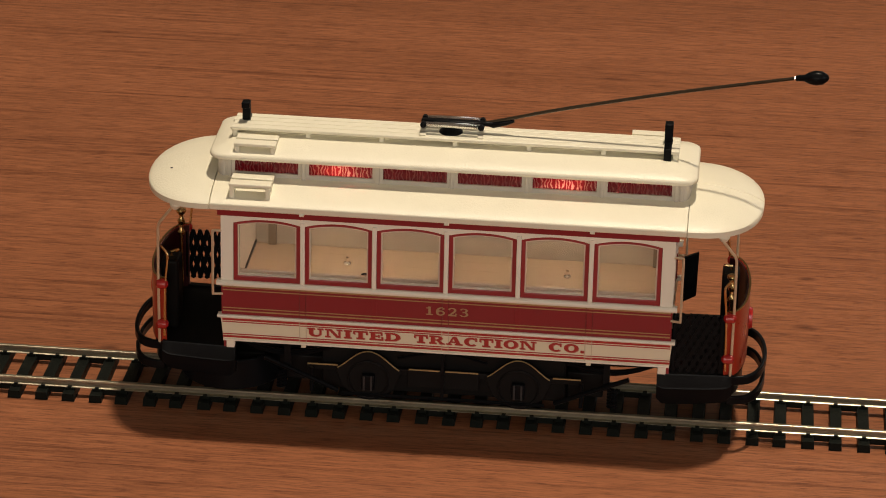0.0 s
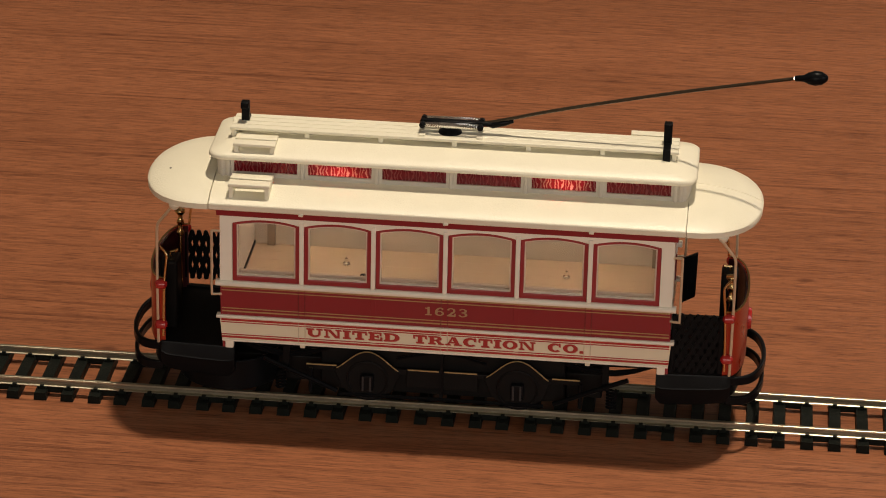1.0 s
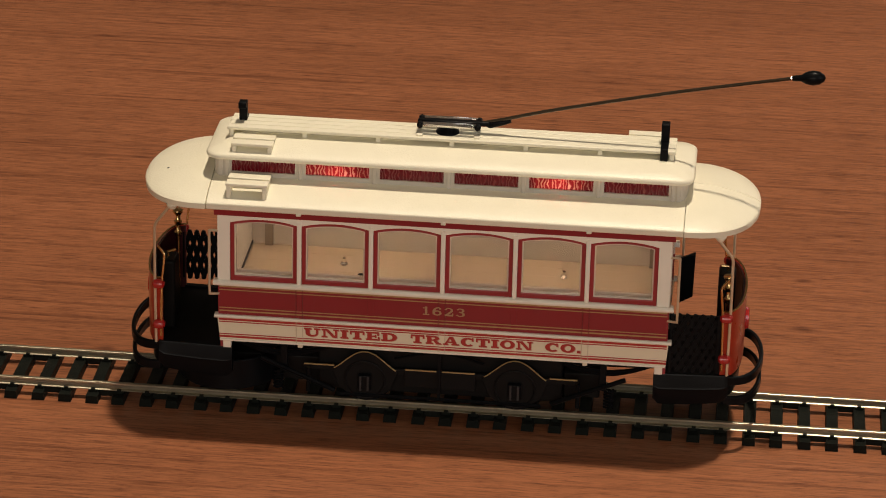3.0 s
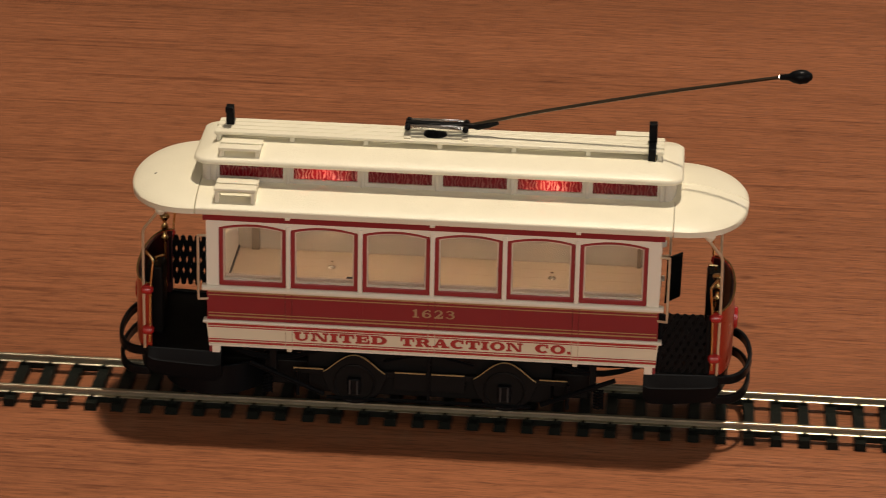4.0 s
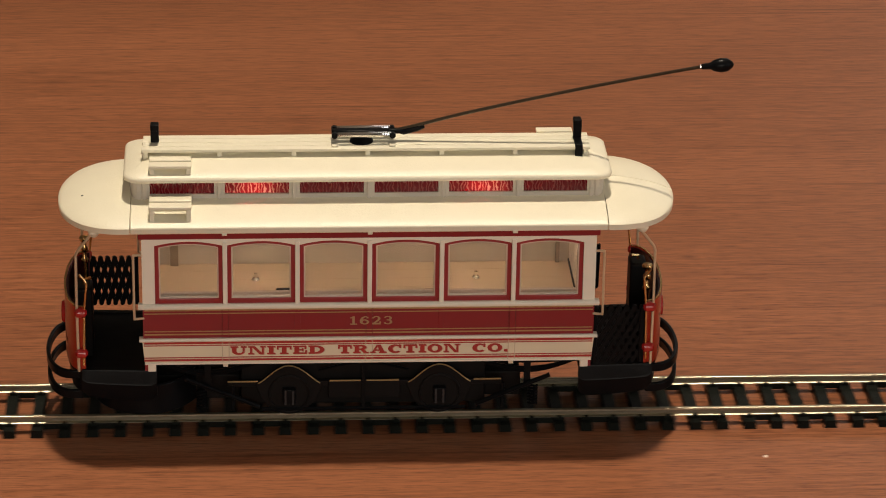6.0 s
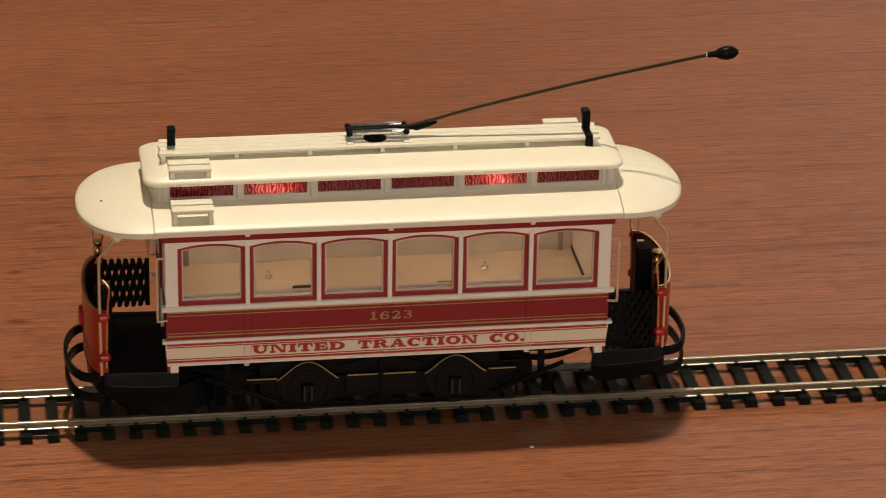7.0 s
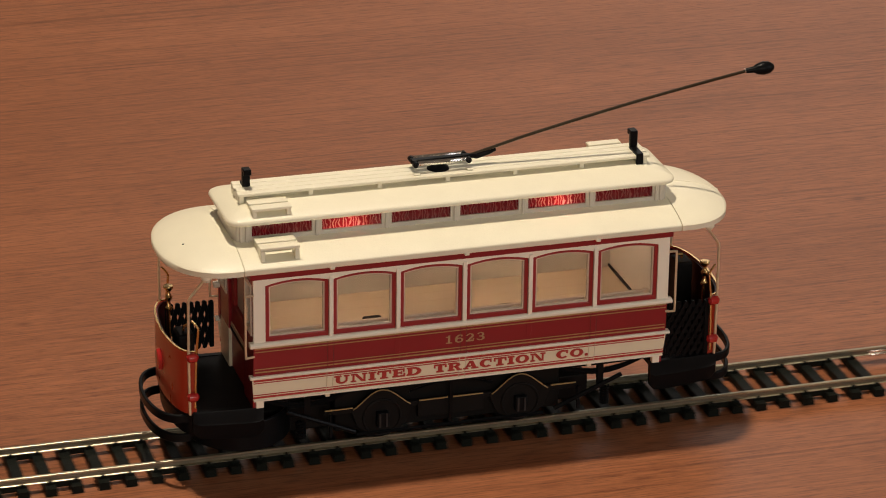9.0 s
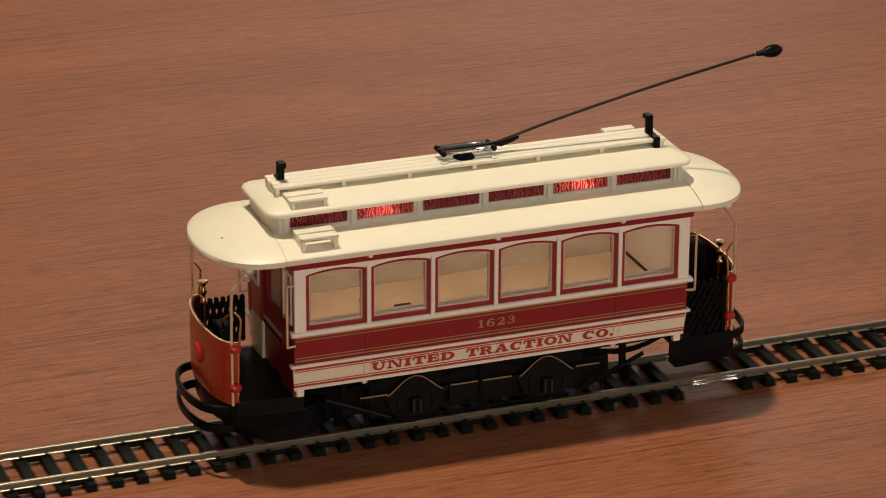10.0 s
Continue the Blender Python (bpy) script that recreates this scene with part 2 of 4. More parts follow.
def part(name, bm, material, parent=None, label="", bevel=0.0, smooth=35, recalc=True):
    """Links a mesh, in millimetres, as one object under a thing or under a part."""
    if recalc:
        bmesh.ops.recalc_face_normals(bm, faces=bm.faces)
    bmesh.ops.scale(bm, vec=(MM, MM, MM), verts=bm.verts)
    me = bpy.data.meshes.new(name)
    bm.to_mesh(me)
    bm.free()
    me.materials.append(material)
    me.polygons.foreach_set("use_smooth", [True] * len(me.polygons))
    me.set_sharp_from_angle(angle=radians(smooth))
    ob = new(name, me)
    ob.parent = parent
    if bevel:
        mod = ob.modifiers.new("edge", "BEVEL")
        mod.width, mod.segments, mod.limit_method, mod.angle_limit = bevel * MM, 2, "ANGLE", radians(40)
    if label:
        tagged(ob, label)
    return ob


def again(ob, parent, m=None):
    """The same mesh once more, as an object of its own."""
    c = ob.copy()
    scene.collection.objects.link(c)
    c.parent = parent
    c.matrix_basis = m if m else Matrix()
    return c


# ---- room and table ----
def slab(name, x0, x1, y0, y1, z0, z1, mat, label, category):
    bm = bmesh.new()
    box(bm, x0, x1, y0, y1, z0, z1)
    ob = part(name, bm, mat)
    return tagged(ob, label, category, kind="structure")


slab("floor", -2600, 1850, -2600, 2600, -840, -740, CARPET, "plain brown carpet under the table", "floor")
slab("ceiling", -2600, 1850, -2600, 2600, 1700, 1800, PLASTER, "plain pale plaster ceiling", "ceiling")
slab("wall_north", -2600, 1850, 2600, 2700, -740, 1700, PLASTER, "plain pale plaster wall", "wall")
slab("wall_south", -2600, 1850, -2700, -2600, -740, 1700, PLASTER, "plain pale plaster wall", "wall")
slab("wall_east", 1850, 1950, -2600, 2600, -740, 1700, PLASTER, "plain pale plaster wall", "wall")
slab("wall_west", -2700, -2600, -2600, 2600, -740, 1700, PLASTER, "plain pale plaster wall", "wall")


def build_table():
    top = bpy.data.objects.new("table", None)
    scene.collection.objects.link(top)
    tagged(top, "reddish brown wooden table with fine lengthwise grain", "table")
    bm = bmesh.new()
    box(bm, -1100, 1500, -420, 1250, -30, 0)
    part("tabletop", bm, WOOD, top, bevel=2)
    for x in (-1040, 1440):
        for y in (-360, 1190):
            bm = bmesh.new()
            prism(bm, [(x - 30, y - 30), (x + 30, y - 30), (x + 30, y + 30), (x - 30, y + 30)], "z", -740, -30)
            part("leg", bm, WOOD, top)
    return top


build_table()

# ---- the tram: x along the track, y away from the camera, z up from the tabletop ----
tram = new("tram_model")
tagged(tram, "crimson and cream toy tram with trolley pole on the track", "model tram")
PITCH, FIRST = 17.24, -43.1           # windows
BAYS = [FIRST + PITCH * k for k in range(6)]
WALL_Y = 20.0                         # outer face of the window wall


def arch(cx, w, z0, spring, apex, n=10):
    pts = [(cx - w, z0), (cx + w, z0), (cx + w, spring)]
    for k in range(1, n):
        u = 1 - 2 * k / n
        pts.append((cx + w * u, spring + (apex - spring) * (1 - u * u)))
    return pts + [(cx - w, spring)]


def bay_outline(cx, left, right, z0, z1, spring, w, n=10):
    pts = [(left, z0), (right, z0), (right, spring)]
    for k in range(1, n):
        u = 1 - 2 * k / n
        pts.append((cx + w * u if 1 < k < n - 1 else (right if k == 1 else left), z1))
    return pts + [(left, spring)]


def build_side(s):
    """One long side; s is -1 for the near side, 1 for the far side."""
    y = lambda v: s * v
    bm = bmesh.new()
    for i, cx in enumerate(BAYS):
        left = -54.2 if i == 0 else cx - PITCH / 2
        right = 54.2 if i == 5 else cx + PITCH / 2
        ring(bm, bay_outline(cx, left, right, 38.2, 57.4, 54.4, 8.1), arch(cx, 8.1, 38.9, 54.4, 55.5), "y", y(19.0), y(WALL_Y))
    bmesh.ops.remove_doubles(bm, verts=bm.verts, dist=0.001)
    part("window_wall", bm, WHITE, tram, "cream window wall with arched openings")
    bm = bmesh.new()
    for i in range(5):
        x = BAYS[i] + PITCH / 2
        box(bm, x - 0.55, x + 0.55, y(WALL_Y - 0.2), y(WALL_Y + 0.35), 38.9, 55.4)
    part("window_post", bm, WHITE, tram, bevel=0.15)
    frame_bm = bmesh.new()
    ring(frame_bm, arch(0, 8.05, 38.95, 54.35, 55.45), arch(0, 7.1, 40.5, 53.9, 54.75), "y", y(18.4), y(WALL_Y - 0.25))
    first = None
    for cx in BAYS:
        if first is None:
            win = part("window", frame_bm, RED_FRAME, tram, "crimson arched window frame", bevel=0.12)
            win.location = (cx * MM, 0, 0)
            pane_bm = bmesh.new()
            prism(pane_bm, arch(0, 7.08, 40.5, 53.88, 54.73), "y", y(18.75), y(18.95))
            pane = part("pane", pane_bm, GLASS, win, "clear plastic window pane")
            rim_bm = bmesh.new()
            ring(rim_bm, arch(0, 7.1, 40.5, 53.9, 54.75), arch(0, 6.75, 40.85, 53.6, 54.4), "y", y(18.2), y(19.35))
            rim = part("pane_rim", rim_bm, RIM, win, "pale clear plastic edge")
            led_bm = bmesh.new()
            box(led_bm, -6.9, 6.9, y(16.4), y(17.2), 40.2, 41.1)
            ledge = part("pane_ledge", led_bm, RIM, win, "clear plastic ledge", bevel=0.15)
            first = (win, pane, rim, ledge)
        else:
            win = again(first[0], tram, pose(cx * MM, 0, 0))
            again(first[1], win)
            again(first[2], win)
            again(first[3], win)
        pane.visible_shadow = False
    for ob in tram.children_recursive:
        if ob.name.split(".")[0] == "pane":
            ob.visible_shadow = False
    # letter board, belt rail, red panel, moulding, lower panel
    bm = bmesh.new()
    prism(bm, [(y(18.8), 56.2), (y(20.3), 56.2), (y(20.5), 57.9), (y(18.8), 57.9)], "x", -55.0, 55.0)
    part("letter_board", bm, RED, tram, "crimson board under the eaves", bevel=0.15)
    bm = bmesh.new()
    prism(bm, [(y(18.8), 38.0), (y(20.6), 38.0), (y(20.9), 38.4), (y(20.9), 38.9), (y(20.4), 39.3), (y(18.8), 39.3)], "x", -55.3, 55.3)
    part("belt_rail", bm, WHITE, tram, "cream belt rail under the windows", bevel=0.15)
    bm = bmesh.new()
    prism(bm, [(y(17.8), 29.6), (y(19.25), 29.6), (y(19.6), 38.0), (y(17.8), 38.0)], "x", -54.2, 54.2)
    part("side_panel", bm, RED, tram, "crimson side panel with gold lines")
    bm = bmesh.new()
    prism(bm, [(y(18.0), 29.1), (y(19.8), 29.1), (y(20.1), 29.5), (y(19.8), 29.95), (y(18.0), 29.95)], "x", -55.2, 55.2)
    part("moulding", bm, WHITE, tram, "pale moulding strip", bevel=0.1)
    slope = lambda z: 18.25 + (z - 22.8) * 0.11
    bm = bmesh.new()
    lo, hi = 22.8, 29.1
    a = [(-54.0, y(slope(lo)), lo), (54.0, y(slope(lo)), lo), (54.5, y(slope(hi)), hi), (-54.5, y(slope(hi)), hi)]
    b = [(q[0] * 0.99, q[1] - s * 1.4, q[2]) for q in a]
    va, vb = [bm.verts.new(q) for q in a], [bm.verts.new(q) for q in b]
    bm.faces.new(va), bm.faces.new(vb)
    for i in range(4):
        bm.faces.new((va[i], va[(i + 1) % 4], vb[(i + 1) % 4], vb[i]))
    part("rocker_panel", bm, CREAM, tram, "cream lower side panel")
    bm = bmesh.new()
    prism(bm, [(y(16.8), 22.5), (y(18.6), 22.5), (y(18.65), 23.0), (y(16.8), 23.0)], "x", -54.0, 54.0)
    part("sill", bm, WHITE, tram, bevel=0.1)
    # painted lines, a fraction of a millimetre proud
    red_lines = bmesh.new()
    for z, t in ((28.45, 0.6), (27.75, 0.25), (24.35, 0.25), (23.65, 0.55)):
        prism(red_lines, [(y(slope(z - t / 2) - 0.3), z - t / 2), (y(slope(z - t / 2) + 0.11), z - t / 2), (y(slope(z + t / 2) + 0.11), z + t / 2), (y(slope(z + t / 2) - 0.3), z + t / 2)], "x", -54.1, 54.1)
    part("painted_line", red_lines, LETTER_RED, tram, "thin red painted lines")
    gold = bmesh.new()
    face = lambda z: 19.25 + (z - 29.6) * 0.0417
    for z, t in ((37.45, 0.4), (36.55, 0.22), (31.75, 0.22), (30.95, 0.34)):
        prism(gold, [(y(face(z) - 0.3), z - t / 2), (y(face(z) + 0.11), z - t / 2), (y(face(z) + 0.11), z + t / 2), (y(face(z) - 0.3), z + t / 2)], "x", -53.9, 53.9)
    part("painted_line", gold, GOLD_LINE, tram, "thin gold painted lines")
    # upright battens over the panel joints
    for mat, z0, z1, at in ((RED, 30.0, 38.0, face), (CREAM, 22.95, 29.1, slope)):
        bm = bmesh.new()
        for x in (-34.5, -17.24, 0, 17.24, 34.5):
            prism(bm, [(y(at(z0) - 0.2), z0), (y(at(z0) + 0.085), z0), (y(at(z1) + 0.085), z1), (y(at(z1) - 0.2), z1)], "x", x - 0.7, x + 0.7)
        part("batten", bm, mat, tram, bevel=0.1)
        for x in (-34.5, 0, 34.5):
            for d in (-0.8, 0.8):
                bm = bmesh.new()
                prism(bm, [(y(at(z0) - 0.2), z0), (y(at(z0) + 0.125), z0), (y(at(z1) + 0.125), z1), (y(at(z1) - 0.2), z1)], "x", x + d - 0.08, x + d + 0.08)
                part("panel_seam", bm, SEAM_RED if mat is RED else SEAM_TAN, tram)
    # grab rails at the corners
    for e in (-1, 1):
        bm = bmesh.new()
        x = 56.2 * e
        tube(bm, curve_points([(54.0 * e, y(19.8), 52.0), (x * 0.995, y(19.9), 52.0), (x, y(19.9), 51.2), (x, y(19.9), 44.0), (x, y(19.9), 36.2), (x * 0.995, y(19.8), 35.4), (53.9 * e, y(19.4), 35.4)], 4), 0.32, 8)
        part("grab_rail", bm, PALE_BRASS, tram, "gilt wire grab rail")
        bm = bmesh.new()
        box(bm, 51.3 * e, 53.3 * e, y(16.6), y(18.2), 20.5, 22.6)
        part("step_bracket", bm, WHITE, tram, bevel=0.2)
    for x in (-34.6, 34.6):
        bm = bmesh.new()
        box(bm, x - 0.6, x + 0.6, y(15.8), y(17.0), 21.0, 22.6)
        part("step_bracket", bm, CREAM, tram, bevel=0.15)


build_side(-1)
build_side(1)

# lettering on the near side
def rect(x0, x1, z0, z1):
    return [[(x0, z0), (x1, z0), (x1, z1), (x0, z1)]]


def bow(cx, cz, rx, rz, ix, irx, irz, a0, a1, n=14):
    """A curved stroke between two ellipses."""
    out = []
    for k in range(n):
        p, q = radians(a0 + (a1 - a0) * k / n), radians(a0 + (a1 - a0) * (k + 1) / n)
        out.append([(cx + rx * math.cos(p), cz + rz * math.sin(p)), (cx + rx * math.cos(q), cz + rz * math.sin(q)),
                    (ix + irx * math.cos(q), cz + irz * math.sin(q)), (ix + irx * math.cos(p), cz + irz * math.sin(p))])
    return out


def glyph(c):
    """Width and strokes of a broad slab-serif capital of height 1."""
    if c == "U":
        return 1.75, rect(0, 0.82, 0.82, 1) + rect(1.1, 1.75, 0.82, 1) + rect(0.17, 0.63, 0.42, 0.83) + rect(1.32, 1.54, 0.42, 0.83) + bow(0.855, 0.42, 0.685, 0.44, 0.975, 0.345, 0.24, 180, 360)
    if c == "N":
        return 1.9, rect(0, 0.62, 0, 0.17) + rect(0, 0.5, 0.83, 1) + rect(1.28, 1.9, 0.83, 1) + rect(0.2, 0.42, 0.16, 0.84) + rect(1.48, 1.7, 0, 0.84) + [[(0.3, 1), (0.72, 1), (1.66, 0), (1.24, 0)]]
    if c == "I":
        return 0.86, rect(0, 0.86, 0, 0.18) + rect(0, 0.86, 0.82, 1) + rect(0.19, 0.67, 0.17, 0.83)
    if c == "T":
        return 1.6, rect(0.56, 1.04, 0.16, 0.83) + rect(0.34, 1.26, 0, 0.18) + rect(0.02, 1.58, 0.81, 1) + rect(0, 0.2, 0.56, 0.82) + rect(1.4, 1.6, 0.56, 0.82)
    if c == "E":
        return 1.5, rect(0.15, 0.63, 0.17, 0.83) + rect(0, 1.42, 0.82, 1) + rect(0, 1.5, 0, 0.18) + rect(0.6, 1.0, 0.42, 0.58) + rect(1.23, 1.42, 0.58, 0.83) + rect(1.31, 1.5, 0.17, 0.44) + rect(0.97, 1.13, 0.32, 0.68)
    if c == "D":
        return 1.72, rect(0.17, 0.65, 0.17, 0.83) + rect(0, 0.84, 0, 0.18) + rect(0, 0.84, 0.82, 1) + bow(0.82, 0.5, 0.9, 0.5, 0.82, 0.42, 0.3, -90, 90)
    if c == "R":
        return 1.8, rect(0.17, 0.65, 0.17, 0.83) + rect(0, 0.84, 0, 0.18) + rect(0, 0.9, 0.82, 1) + rect(0.6, 0.9, 0.42, 0.56) + bow(0.88, 0.71, 0.66, 0.29, 0.88, 0.2, 0.12, -90, 90) + [[(0.82, 0.46), (1.26, 0.46), (1.62, 0.1), (1.16, 0.1)]] + rect(1.14, 1.8, 0, 0.16)
    if c == "A":
        return 1.9, [[(0.2, 0.1), (0.42, 0.1), (0.98, 1), (0.76, 1)], [(0.72, 1), (1.18, 1), (1.68, 0.1), (1.2, 0.1)]] + rect(0.48, 1.3, 0.28, 0.44) + rect(0, 0.64, 0, 0.17) + rect(1.0, 1.9, 0, 0.17)
    if c == "C":
        return 1.6, bow(0.82, 0.5, 0.82, 0.52, 0.88, 0.36, 0.33, 48, 318, 18) + rect(1.28, 1.48, 0.58, 1.0)
    if c == "O":
        return 1.7, bow(0.85, 0.5, 0.85, 0.52, 0.85, 0.38, 0.33, 0, 360, 24)
    if c == "1":
        return 0.8, rect(0.28, 0.54, 0.12, 1) + rect(0.05, 0.77, 0, 0.13) + rect(0.06, 0.3, 0.76, 0.88)
    if c == "6":
        return 1.0, bow(0.5, 0.31, 0.5, 0.31, 0.52, 0.24, 0.18, 0, 360, 18) + bow(0.62, 0.4, 0.62, 0.6, 0.66, 0.38, 0.48, 75, 180) + rect(0.72, 0.92, 0.74, 0.92)
    if c == "2":
        return 1.0, bow(0.48, 0.7, 0.46, 0.3, 0.46, 0.22, 0.19, -35, 175) + [[(0.62, 0.6), (0.86, 0.52), (0.34, 0.1), (0.05, 0.1)]] + rect(0.03, 0.95, 0, 0.2) + rect(0.82, 0.97, 0.19, 0.36)
    if c == "3":
        return 1.0, bow(0.44, 0.74, 0.44, 0.26, 0.42, 0.2, 0.16, -90, 165) + bow(0.44, 0.29, 0.5, 0.29, 0.42, 0.25, 0.18, -165, 90) + rect(0.3, 0.5, 0.46, 0.6)
    return 0.5, rect(0.06, 0.46, 0, 0.3)


def painted_word(text, x0, x1, z0, z1, y_at, lean, gap=0.17, gold=False):
    """Slab-serif letters painted on the near side: red with a thin pale edge, or gold."""
    strokes, cursor = [], 0.0
    for c in text:
        w, polys = glyph(c)
        strokes += [[(cursor + a, b) for a, b in p] for p in polys]
        cursor += w + gap
    cursor -= gap
    layers = ((0, 0, 0.03, LETTER_GOLD, "gold painted fleet number"),)
    if not gold:
        layers = ((0.17, -0.13, 0.0, LETTER_SHADE, "thin pale pink edge of the lettering"), (0, 0, 0.03, LETTER_RED, "red slab-serif painted lettering"))
    for dx, dz, proud, mat, label in layers:
        bm = bmesh.new()
        for i, p in enumerate(strokes):
            lift = proud + 0.002 * (i % 9)
            vs = []
            for a, b in p:
                z = z0 + b * (z1 - z0) + dz
                vs.append(bm.verts.new((x0 + a / cursor * (x1 - x0) + dx, -(y_at + lift + (z - z0) * lean), z)))
            bm.faces.new(vs)
        bm.normal_update()
        for f in bm.faces:
            if f.normal.y > 0:
                f.normal_flip()
        part("lettering", bm, mat, tram, label, recalc=False)


ROCKER_Y = 18.25 + 2.3 * 0.11 + 0.13
painted_word("UNITED", -33.4, -10.8, 25.1, 27.45, ROCKER_Y, 0.11)
painted_word("TRACTION", -7.5, 22.0, 25.1, 27.45, ROCKER_Y, 0.11)
painted_word("CO.", 25.0, 33.6, 25.1, 27.45, ROCKER_Y, 0.11)
painted_word("1623", -4.7, 5.7, 33.15, 35.4, 19.25 + 3.6 * 0.0417 + 0.13, 0.0417, gap=0.3, gold=True)

# ---- roof ----
RIM_Z, HALF_W, END_X, TIP_X = 59.6, 21.8, 56.7, 74.4


def roof_height(r):
    return RIM_Z + 3.8 * (1 - r ** 2.0) ** 0.75


def build_lower_roof():
    n = 24
    prof = [(HALF_W * math.sin(math.pi / 2 * (2 * k / n - 1)), 0) for k in range(n + 1)]
    pts = [(yy, roof_height(min(1, abs(yy) / HALF_W))) for yy, _ in prof]
    under = [(HALF_W - 0.2, 58.1), (HALF_W - 2.4, 57.9), (9.6, 57.9)]
    half = [(9.6, roof_height(9.6 / HALF_W))] + [q for q in pts if q[0] > 9.7]
    bm = bmesh.new()
    prism(bm, half + under, "x", -END_X, END_X)
    prism(bm, [(-a, b) for a, b in half + under], "x", -END_X, END_X)
    for e in (-1, 1):
        prism(bm, [(-9.6, roof_height(9.6 / HALF_W)), (-5, roof_height(5 / HALF_W)), (5, roof_height(5 / HALF_W)), (9.6, roof_height(9.6 / HALF_W)), (9.6, 57.9), (-9.6, 57.9)], "x", e * 53.4, e * END_X)
    bmesh.ops.remove_doubles(bm, verts=bm.verts, dist=0.001)
    roof = part("lower_roof", bm, CREAM_ROOF, tram, "cream lower roof with a rounded eave", bevel=0.25)
    for x in (-34.5, 0, 34.5):
        bm = bmesh.new()
        box(bm, x - 0.6, x + 0.6, -HALF_W + 0.05, -HALF_W + 1.2, 57.6, 58.4)
        part("eave_clip", bm, CREAM_ROOF, roof, bevel=0.15)
    for e in (-1, 1):
        bm = bmesh.new()
        rings = []
        rs = [0, 0.15, 0.3, 0.45, 0.6, 0.72, 0.82, 0.9, 0.955, 0.985, 1.0]
        m = 36
        for r in rs:
            z = roof_height(r)
            row = []
            for k in range(m + 1):
                a = math.pi * k / m - math.pi / 2
                droop = 0.5 * math.cos(a) * r
                row.append(bm.verts.new((e * (END_X + 0.12 + (TIP_X - END_X) * r * abs(math.cos(a)) ** 0.84), HALF_W * r * math.copysign(abs(math.sin(a)) ** 0.92, a), z - droop)))
            rings.append(row)
        low = []
        for r, z in ((0.995, 58.2), (0.93, 57.8)):
            row = []
            for k in range(m + 1):
                a = math.pi * k / m - math.pi / 2
                row.append(bm.verts.new((e * (END_X + 0.12 + (TIP_X - END_X) * r * abs(math.cos(a)) ** 0.84), HALF_W * r * math.copysign(abs(math.sin(a)) ** 0.92, a), z - 0.5 * math.cos(a))))
            low.append(row)
        rings += low
        for a, b in zip(rings, rings[1:]):
            for k in range(m):
                if a is rings[0]:
                    continue
                bm.faces.new((a[k], a[k + 1], b[k + 1], b[k]))
        for k in range(m):
            bm.faces.new((rings[0][0], rings[1][k], rings[1][k + 1]))
        bm.faces.new(rings[-1])
        back = [rings[i][0] for i in range(len(rings) - 1, 0, -1)] + [rings[i][m] for i in range(1, len(rings))]
        bm.faces.new(back)
        bmesh.ops.delete(bm, geom=[v for v in bm.verts if not v.link_faces], context="VERTS")
        dome = part("roof_dome", bm, CREAM_ROOF, tram, "rounded cream roof end over the platform", smooth=50)
        # moulding line over the middle of the dome
        if e == 1:
            bm = bmesh.new()
            pts = []
            for k in range(13):
                r = k / 12 * 0.985
                pts.append((e * (END_X + 0.3 + (TIP_X - END_X) * r), 0, roof_height(r) - 0.5 * r - 0.08))
            tube(bm, pts, 0.22, 6)
            part("seam", bm, CREAM_ROOF, dome, "thin raised seam")
        # sockets for the platform posts
        for s in (-1, 1):
            bm = bmesh.new()
            lathe(bm, [(0.9, 58.4), (1.3, 58.0), (1.4, 57.2), (0.8, 56.3)], (e * 65.4, s * 18.0, 0), n=12)
            part("post_socket", bm, CREAM_ROOF, dome)
    bm = bmesh.new()
    lathe(bm, [(0.35, 0.0), (0.3, 0.08)], (-68.4, -5.7, roof_height(0.72) - 0.22), n=10)
    part("screw_hole", bm, BLACK, tram)


build_lower_roof()

# ---- clerestory ----
PANES = [-52.2 + 17.87 * k for k in range(6)]


